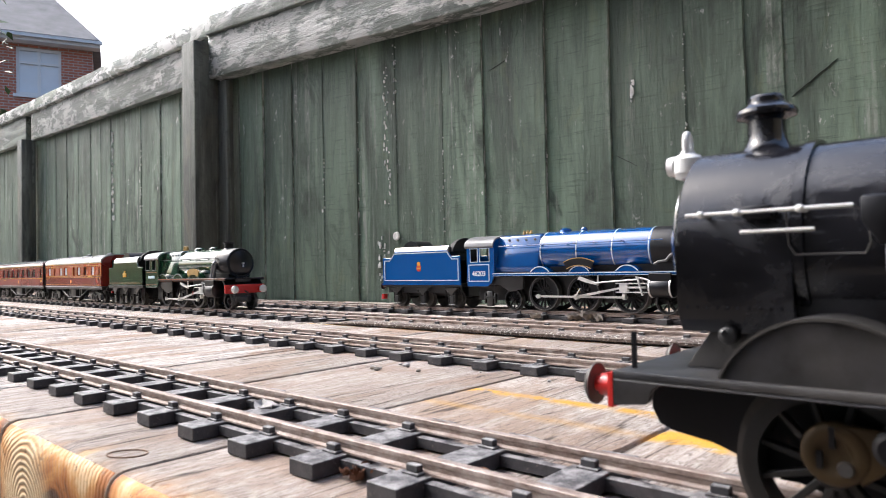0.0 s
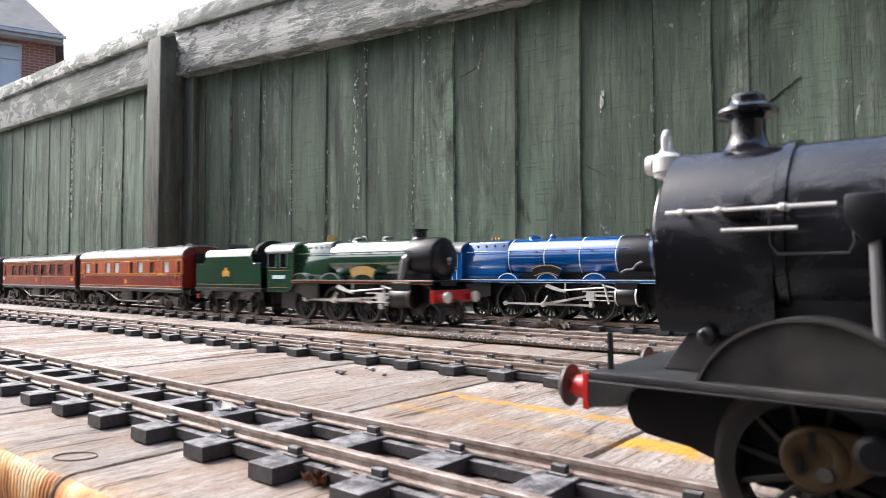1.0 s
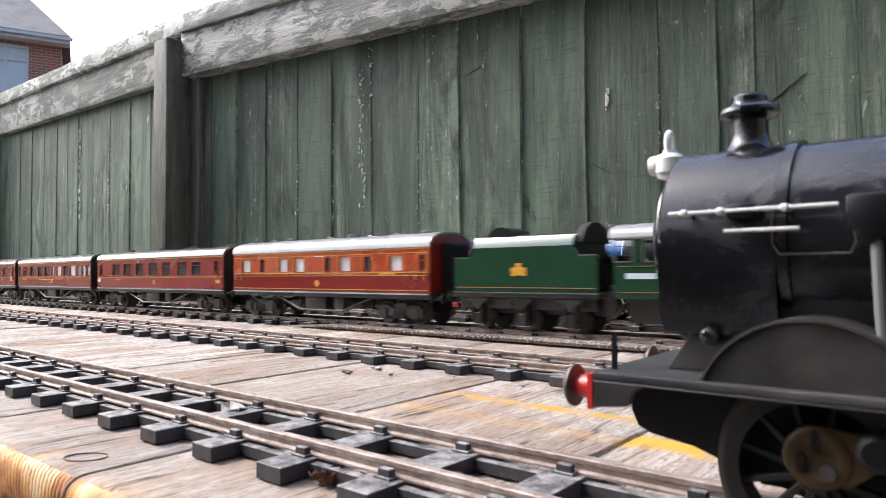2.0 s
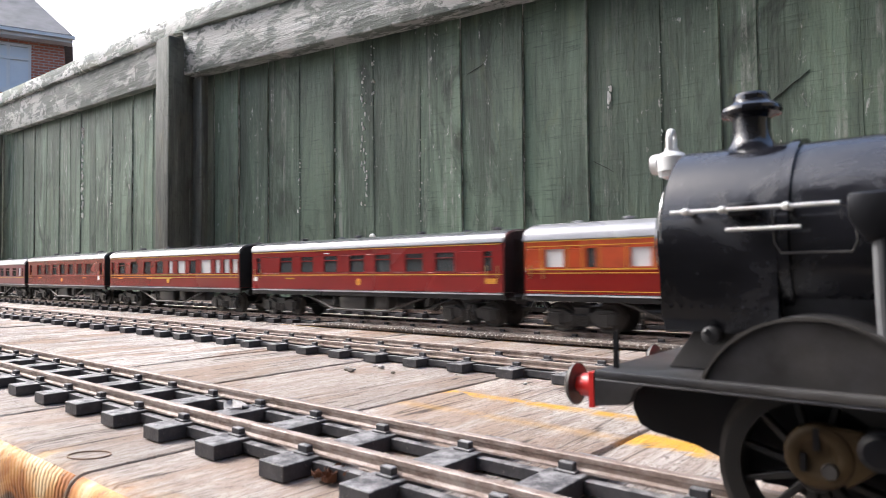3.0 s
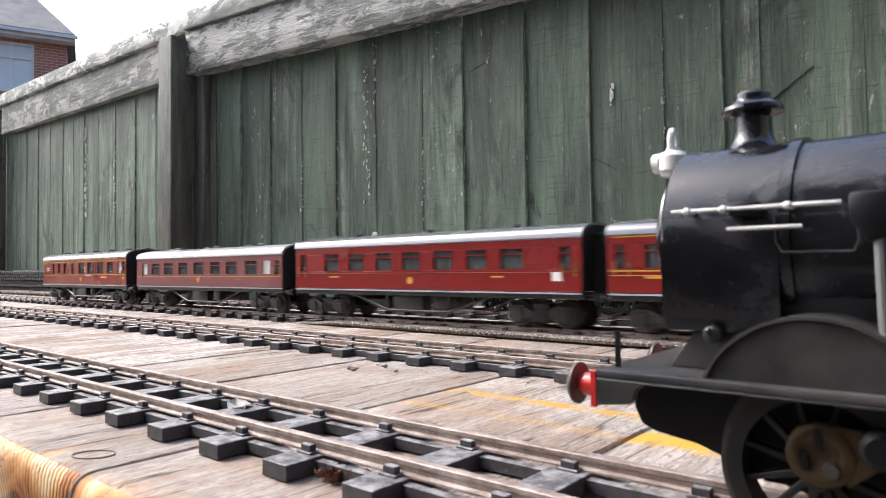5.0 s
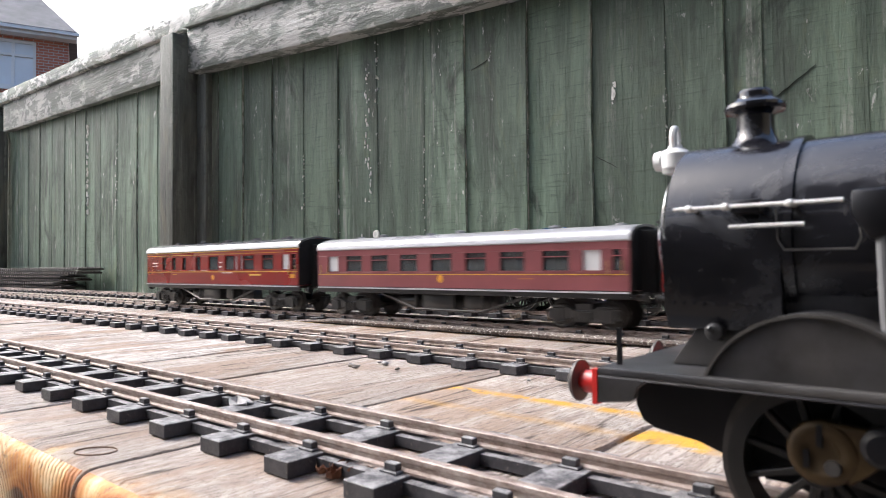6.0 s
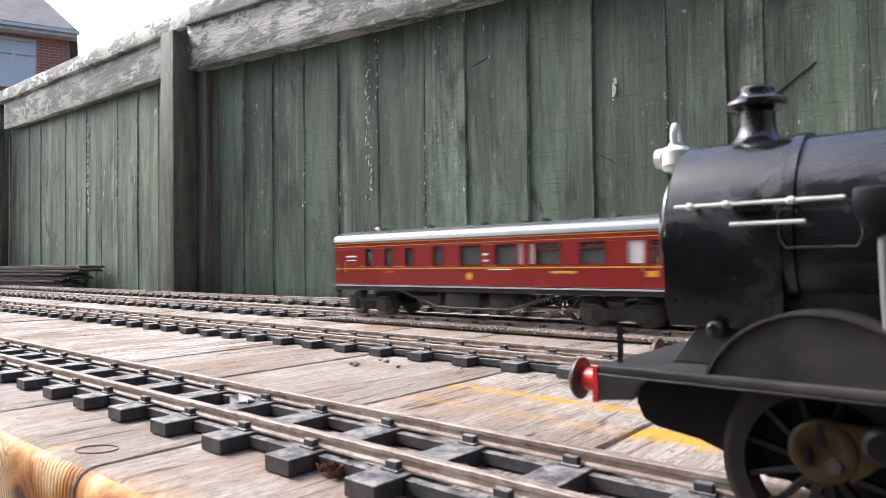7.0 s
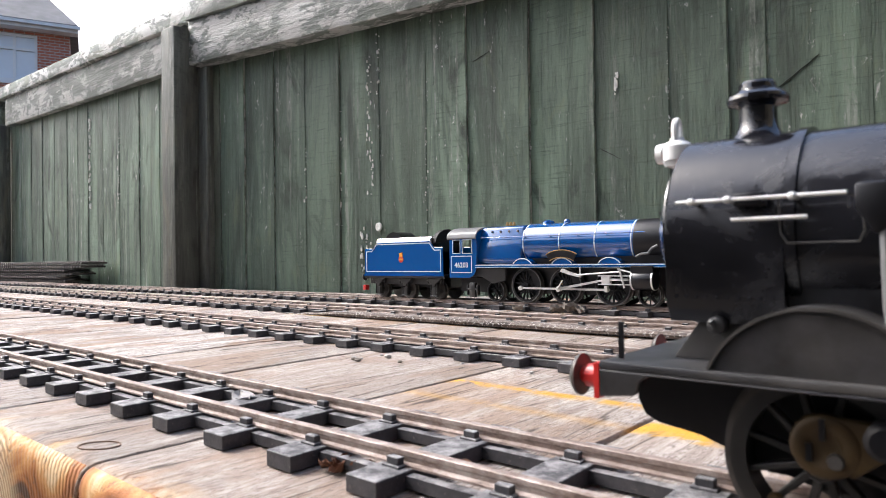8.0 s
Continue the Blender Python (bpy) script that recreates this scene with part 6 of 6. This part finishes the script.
        for k in range(10):
            part("rivet", Shape().lathe([(0.05, 0), (0.2, 0), (0.14, sy * 0.1), (0.05, sy * 0.12)], at=(7.4 + k * 1.05, sy * (rb - 0.15), 30.2), axis="y", n=8), SMOKEBOX, smoke)
    # splashers over the wheels, side tanks, cab
    r, zw = 8.6, RAIL_TOP + 8.6
    wheels = (20.9, 48.5, 76.5)
    for x in wheels:
        for sy in (-1, 1):
            pts = [(p, q) for p, q in arc_pts(x + 0.3, 19.6, 10.2, 0, 180, 40) if q > ft]
            ya, yb = sorted((sy * 14.4, sy * 8.0))
            spl = part("splasher", Shape().prism([(pts[0][0], ft - 0.1)] + pts + [(pts[-1][0], ft - 0.1)], "y", ya, yb), BLACK_DUSTY, e)
            ins = [(x + 0.3 + (p - x - 0.3) * 0.97, max(ft - 0.1, 19.6 + (q - 19.6) * 0.97)) for p, q in pts]
            part("splasher_edge", band_between(Shape(), ins, pts, "y", *sorted((sy * 14.35, sy * 14.75))), RIM_DARK, spl)
            w = spoked_wheel(e, "tank_wheel", r, 12, (x, sy * 9.8, zw), 0, False, sy, RIM_DARK, "black spoked wheel with a worn rim", FRAME_BLACK, 0.77)
            hp = Shape().lathe([(0.3, sy * 1.6), (3.0, sy * 1.6), (3.0, sy * 2.5), (2.7, sy * 2.9), (1.7, sy * 2.9), (1.5, sy * 2.6), (0.3, sy * 2.6)], at=(0.5, 0, 2.0), axis="y", n=30)
            hp.prism([(0.5, 4.9), (5.4, 4.6), (6.2, 3.2), (5.0, 1.4), (2.6, -0.6)], "y", *sorted((sy * 1.6, sy * 2.7)))
            plate = part("hub_plate", hp, BRASS, w, "worn brass hub plate", bevel=0.2, seg=1)
            part("crank_pin", Shape().lathe([(0.3, sy * 1.8), (1.7, sy * 1.8), (1.7, sy * 3.8), (1.2, sy * 4.3), (0.3, sy * 4.4)], at=(5.3, 0, 3.4), axis="y", n=20), BLACK, w)
            part("hub_screw", Shape().lathe([(0.1, sy * 2.9), (0.75, sy * 2.9), (0.65, sy * 3.3), (0.1, sy * 3.3)], at=(1.4, 0, 0.9), axis="y", n=12), STEEL_DULL, plate)
            part("slot", Shape().box(0.1, 0.6, *sorted((sy * 2.5, sy * 2.96)), 2.6, 4.6).box(-1.0, -0.5, *sorted((sy * 2.5, sy * 2.96)), 0.6, 2.2), BLACK, plate)
            part("rim_bolt", Shape().lathe([(0.1, sy * 1.0), (0.8, sy * 1.0), (0.7, sy * 2.0), (0.1, sy * 2.1)], at=(-4.0, 0, -4.2), axis="y", n=12), BRASS, w)
    for sy in (-1, 1):
        ya, yb = sorted((sy * 15.0, sy * 10.9))
        part("side_tank", Shape().box(27.5, 80, ya, yb, ft + 0.05, 43), BLACK_DUSTY, e, "dark side tank", bevel=0.6)
        part("cab_side", Shape().box(80.4, 104, *sorted((sy * 15.0, sy * 14.2)), ft + 0.05, 38).box(80.4, 84, *sorted((sy * 15.0, sy * 14.2)), 38, 48).box(100, 104, *sorted((sy * 15.0, sy * 14.2)), 38, 48), BLACK_DUSTY, e)
    n = 14
    arc = [(-15.8 * math.cos(math.pi * i / n), 47.6 + 6 * math.sin(math.pi * i / n) ** 0.8) for i in range(n + 1)]
    part("cab_roof", Shape().prism(arc + [(y * 0.95, z - 0.8) for y, z in reversed(arc)], "x", 79, 106), BLACK_DUSTY, e)
    part("cab_front", Shape().box(80, 80.4, -14.1, 14.1, 43, 48), BLACK_DUSTY, e)
    part("bunker", Shape().box(104, L - 2, -14.6, 14.6, ft + 0.05, 40), BLACK_DUSTY, e, bevel=0.6)
    return e


def build_headlamp():
    s = Shape().lathe([(1.0, 46.1), (1.75, 46.1), (1.8, 47.8), (1.4, 48.3), (0.9, 48.5), (0.8, 48.9), (0.3, 49.0)], n=18)
    s.lathe([(0.3, -2.5), (1.2, -2.4), (1.3, -1.5), (0.3, -1.5)], at=(0, 0, 47.1), axis="x", n=14)
    lamp = solid("headlamp", s, WHITE, "small white moulded headlamp on a black engine", "headlamp", at=(-29.9, 79.5, 0.0))
    ring = Shape().torus((0, 0, 49.6), 0.75, 1.35, 0.45)
    part("handle", ring, WHITE, lamp)
    part("base", Shape().box(-1.2, 1.6, -1.2, 1.2, 45.4, 46.2), WHITE, lamp)
    return lamp


# ---- beyond the fence, and small things ----
def build_house():
    """A brick house behind the fence; lengths in millimetres, its front wall faces the railway."""
    h = thing("house", "red brick house with a grey tiled roof and white window", "house", at=(-18800, 6870, 0), turn=HOUSE_TURN)
    # local x runs along the wall to its right-hand corner at x = 0; the wall's face is y = 0
    wx = (-1750, -730)
    wz = (4760, 6000)
    rect = lambda x0, x1, z0, z1, y: [(x0, y, z0), (x1, y, z0), (x1, y, z1), (x0, y, z1)]
    v = rect(-9000, 0, -800, 6200, 0) + rect(*wx, *wz, 0) + rect(-9000, 0, -800, 6200, 250) + rect(*wx, *wz, 250)
    f = []
    for i in range(4):
        k = (i + 1) % 4
        f += [(i, k, 4 + k, 4 + i), (8 + i, 12 + i, 12 + k, 8 + k), (i, 8 + i, 8 + k, k), (4 + i, 4 + k, 12 + k, 12 + i)]
    part("wall", Shape().add(v, f), BRICK, h, "red brick wall", smooth=False)
    for x0, x1, y0, y1 in ((-250, 0, 252, 6500), (-9000, -8750, 252, 6500), (-8748, -252, 6250, 6500)):
        part("wall", Shape().box(x0, x1, y0, y1, -800, 6200), BRICK, h, "red brick wall", smooth=False)
    v = [(-9300, -350, 6180), (200, -350, 6180), (200, 6850, 6180), (-9300, 6850, 6180), (-9300, -350, 6300), (200, -350, 6300), (200, 6850, 6300), (-9300, 6850, 6300), (-6500, 3250, 9300), (-1900, 3250, 9300)]
    part("roof", Shape().add(v, [(0, 1, 2, 3), (0, 4, 5, 1), (1, 5, 6, 2), (2, 6, 7, 3), (3, 7, 4, 0), (4, 8, 9, 5), (5, 9, 6), (6, 9, 8, 7), (7, 8, 4)]), SLATE, h, "grey tiled hipped roof", smooth=False)
    part("gutter", Shape().box(-9300, 260, -440, -352, 6170, 6250), UPVC, h, "white gutter and fascia")
    part("fascia", Shape().box(-9300, 200, -340, -2, 6090, 6176), UPVC, h)
    win = part("window", Shape().box(wx[0] + 60, wx[1] - 60, 90, 130, wz[0] + 60, wz[1] - 60), HOUSE_SKY_PANE, h)
    f = Shape()
    for x in (wx[0], (wx[0] + wx[1]) / 2 - 35, wx[1] - 70):
        f.box(x, x + 70, 40, 140, wz[0], wz[1])
    f.box(wx[0], wx[1], 38, 138, wz[1] - 70, wz[1]).box(wx[0], wx[1], 38, 138, wz[0], wz[0] + 70).box(wx[0], wx[1], 38, 138, wz[1] - 420, wz[1] - 360)
    part("window_frame", f, UPVC, win, smooth=False)
    part("window_sill", Shape().box(wx[0] - 60, wx[1] + 60, -60, 100, wz[0] - 80, wz[0] - 2), UPVC, win, smooth=False)


HOUSE_TURN = 68.7


def build_stack():
    """Spare lengths of track piled against the fence."""
    base = 0.3
    for k in range(7):
        th = thing("track_section", "spare dark track length in a pile by the fence", "model railway track", at=(-1500 + (0, 24, 6, 46, 30, 88, 94)[k], 402 + (0, 1, -1.5, 1, 0, -1, 0.5)[k], base), turn=(0, 0.2, -0.2, 0.3, -0.2, 0.2, -0.1)[k], group="piled track lengths")
        for sy in (-1, 1):
            part("rail", rail_shape(-400, 404, sy * 9, SLEEPER_TOP, False, 900), STEEL_DULL, th)
        x = -390.0
        while x < 396:
            ob = part("sleeper", OLD_SLEEPER_MESH, None, th, at=(x, 0, 0))
            x += 10.4
        base += 5.35


OLD_SLEEPER_MESH = None


def crumpled(name, label, at, size, mat, seed, flat=0.35, turn=0.0):
    """A dried, curled leaf: a bent, folded sheet with some thickness."""
    n = 9
    v, f = [], []
    for side in (0, 1):
        for i in range(n):
            for j in range(n):
                u, w = i / (n - 1) * 2 - 1, j / (n - 1) * 2 - 1
                wid = (1 - u * u) ** 0.5 * 0.55 + 0.04
                x, y = u * size, w * wid * size
                q = noise.noise((u * 1.6 + seed, w * 1.6, 2.0)) * size * flat + abs(w) * size * flat * 0.7 + u * u * size * 0.2
                v.append((x, y, max(0.05, q + size * flat * 0.5) + side * 0.25))
    for i in range(n - 1):
        for j in range(n - 1):
            a = i * n + j
            f.append((a, a + 1, a + n + 1, a + n))
            a += n * n
            f.append((a, a + n, a + n + 1, a + 1))
    rim = [(i, 0) for i in range(n)] + [(n - 1, j) for j in range(1, n)] + [(i, n - 1) for i in range(n - 2, -1, -1)] + [(0, j) for j in range(n - 2, 0, -1)]
    for (a, b), (c, d) in zip(rim, rim[1:] + rim[:1]):
        p, q = a * n + b, c * n + d
        f.append((p, q, q + n * n, p + n * n))
    return solid(name, Shape().add(v, f), mat, label, "dry leaf", at=at, turn=turn)


def build_litter():
    n = 28
    knot = Shape()
    o = [(3.9 * math.cos(2 * math.pi * i / n), 2.7 * math.sin(2 * math.pi * i / n)) for i in range(n + 1)]
    k = [(x * 0.965, y * 0.95) for x, y in o]
    kn = part("knot", band_between(knot, k, o, "z", -0.3, 0.1), KNOT, bpy.data.objects["deck"], "oval knot ring in a board")
    kn.matrix_basis = pose(-0.1265, 0.0508, DECK * MM - 0.00015, 0, 0, 35)
    crumpled("dry_leaf", "bleached curled leaf lying between the sleepers", (-131, 84, 2.6), 4.6, PALE_LEAF, 3, 0.22, -20)
    for k, (x, y, size, turn) in enumerate(((-81.5, 66.8, 1.5, 20), (-79.6, 68.0, 1.7, 95), (-77.6, 69.0, 1.5, 150), (-79.0, 66.6, 1.2, 60), (-80.6, 68.6, 1.3, 120), (-75.8, 70.2, 1.2, 40))):
        crumpled("dry_leaf", "brown shrivelled leaf beside a sleeper end", (x, y, DECK), size, BROWN_LEAF, 5 + 3 * k, 0.7, turn)
    crumpled("dry_leaf", "small brown leaf scrap inside the track", (-64, 78, 1.4), 2.4, BROWN_LEAF, 9, 0.5, 10)
    for k, (x, s) in enumerate(((-224, 4), (-194, 5), (-187, 6), (-180, 4))):
        crumpled("dry_leaf", "grey withered leaf caught beside the rear track", (x, 332 - k % 2 * 3, 1.6), s, DRY_LEAF, 20 + k, 0.55, 40 * k)
    rnd = random.Random(2)
    for k in range(9):
        x, y = (-164, 147) if k < 4 else ((-161, 156) if k < 6 else ((-145, 152), (-128, 160), (-105, 158))[k - 6])
        b = bmesh.new()
        bmesh.ops.create_icosphere(b, subdivisions=2, radius=rnd.uniform(0.5, 1.1) * MM)
        for vv in b.verts:
            vv.co *= 1 + 0.45 * noise.noise(vv.co * 900 + Vector((k, 0, 0)))
            vv.co.z *= 0.6
        me = bpy.data.meshes.new("crumb")
        b.to_mesh(me)
        b.free()
        me.materials.append(PALE_LEAF if k % 3 else DRY_LEAF)
        ob = new("soil_crumb", me)
        ob.matrix_basis = pose((x + rnd.uniform(-3.5, 3.5)) * MM, (y + rnd.uniform(-2, 2)) * MM, 0.0020, 0, 0, k * 40)
        tagged(ob, "small dry crumb of soil on the boards", "crumb", "crumbs on the boards")


def build_twig():
    """A sprig of a garden shrub that leans in beyond the fence end."""
    tw = thing("shrub_branch", "leafy green shrub branch beyond the fence", "shrub", at=(-1885, 456, -800))
    trunk = Shape().tube([(0, 0, 0), (-20, 20, 500), (-10, 10, 900), (10, -20, 1250), (40, -50, 1450)], 9, 8)
    part("stem", trunk, BARK, tw)
    rnd = random.Random(6)
    leaf = Shape().add([(0, 0, 0), (9, -7, 2), (26, 0, -2), (9, 7, 2), (9, 0, 0.2), (0, 0, -0.5), (9, -7, 1.5), (26, 0, -2.5), (9, 7, 1.5), (9, 0, -0.3)],
                       [(0, 1, 4), (1, 2, 4), (2, 3, 4), (3, 0, 4), (5, 9, 6), (6, 9, 7), (7, 9, 8), (8, 9, 5), (0, 5, 6, 1), (1, 6, 7, 2), (2, 7, 8, 3), (3, 8, 5, 0)])
    me = mesh_of("leaf", leaf, FOLIAGE)
    for k in range(90):
        f = rnd.uniform(0.72, 1.0)
        ob = part("leaf", me, None, tw)
        ob.matrix_basis = pose((-20 + 60 * f + rnd.uniform(-60, 60)) * MM, (20 - 60 * f + rnd.uniform(-60, 60)) * MM, (1480 * f + rnd.uniform(-60, 40)) * MM, rnd.uniform(-60, 60), rnd.uniform(-60, 60), rnd.uniform(0, 360))


OLD_SLEEPER_MESH = sleeper_mesh(SLEEPER_OLD, "old_sleeper")

# ---- assembly ----
build_ground()
build_shade_walls()
build_deck()
build_track(LINES["front"], -1100.4, 700, (-88.1 + 1100.4) % PITCH, "rusty model railway track on black plastic sleepers")
build_track(LINES["second"], -1500.3, 700, (-152.1 + 1500.3) % PITCH, "rusty model railway track on black plastic sleepers")
build_track(LINES["train"], -2330, 1750, (-315.9 + 2330) % PITCH, "rusty model railway track carrying the passing train")
build_track(LINES["rear"], -1900, 700, (-282.3 + 1900) % PITCH, "rusty model railway track beside the fence")
build_felt()
build_fence()
MOVERS = []
for front_end, spec in COACHES:
    made, wheelsets = build_coach(spec)
    MOVERS.append((made, front_end - spec["length"] / 2, wheelsets, []))
green, green_wheels, green_rods = build_engine(GREEN_ENGINE)
MOVERS.append((green, -581, green_wheels, green_rods))
tail, tail_wheels = build_tender(GREEN_TENDER)
MOVERS.append((tail, -666, tail_wheels, []))
build_engine(BLUE_ENGINE)
build_tender(BLUE_TENDER)
build_tank_engine()
build_headlamp()
build_house()
build_stack()
build_litter()
build_twig()

motions()
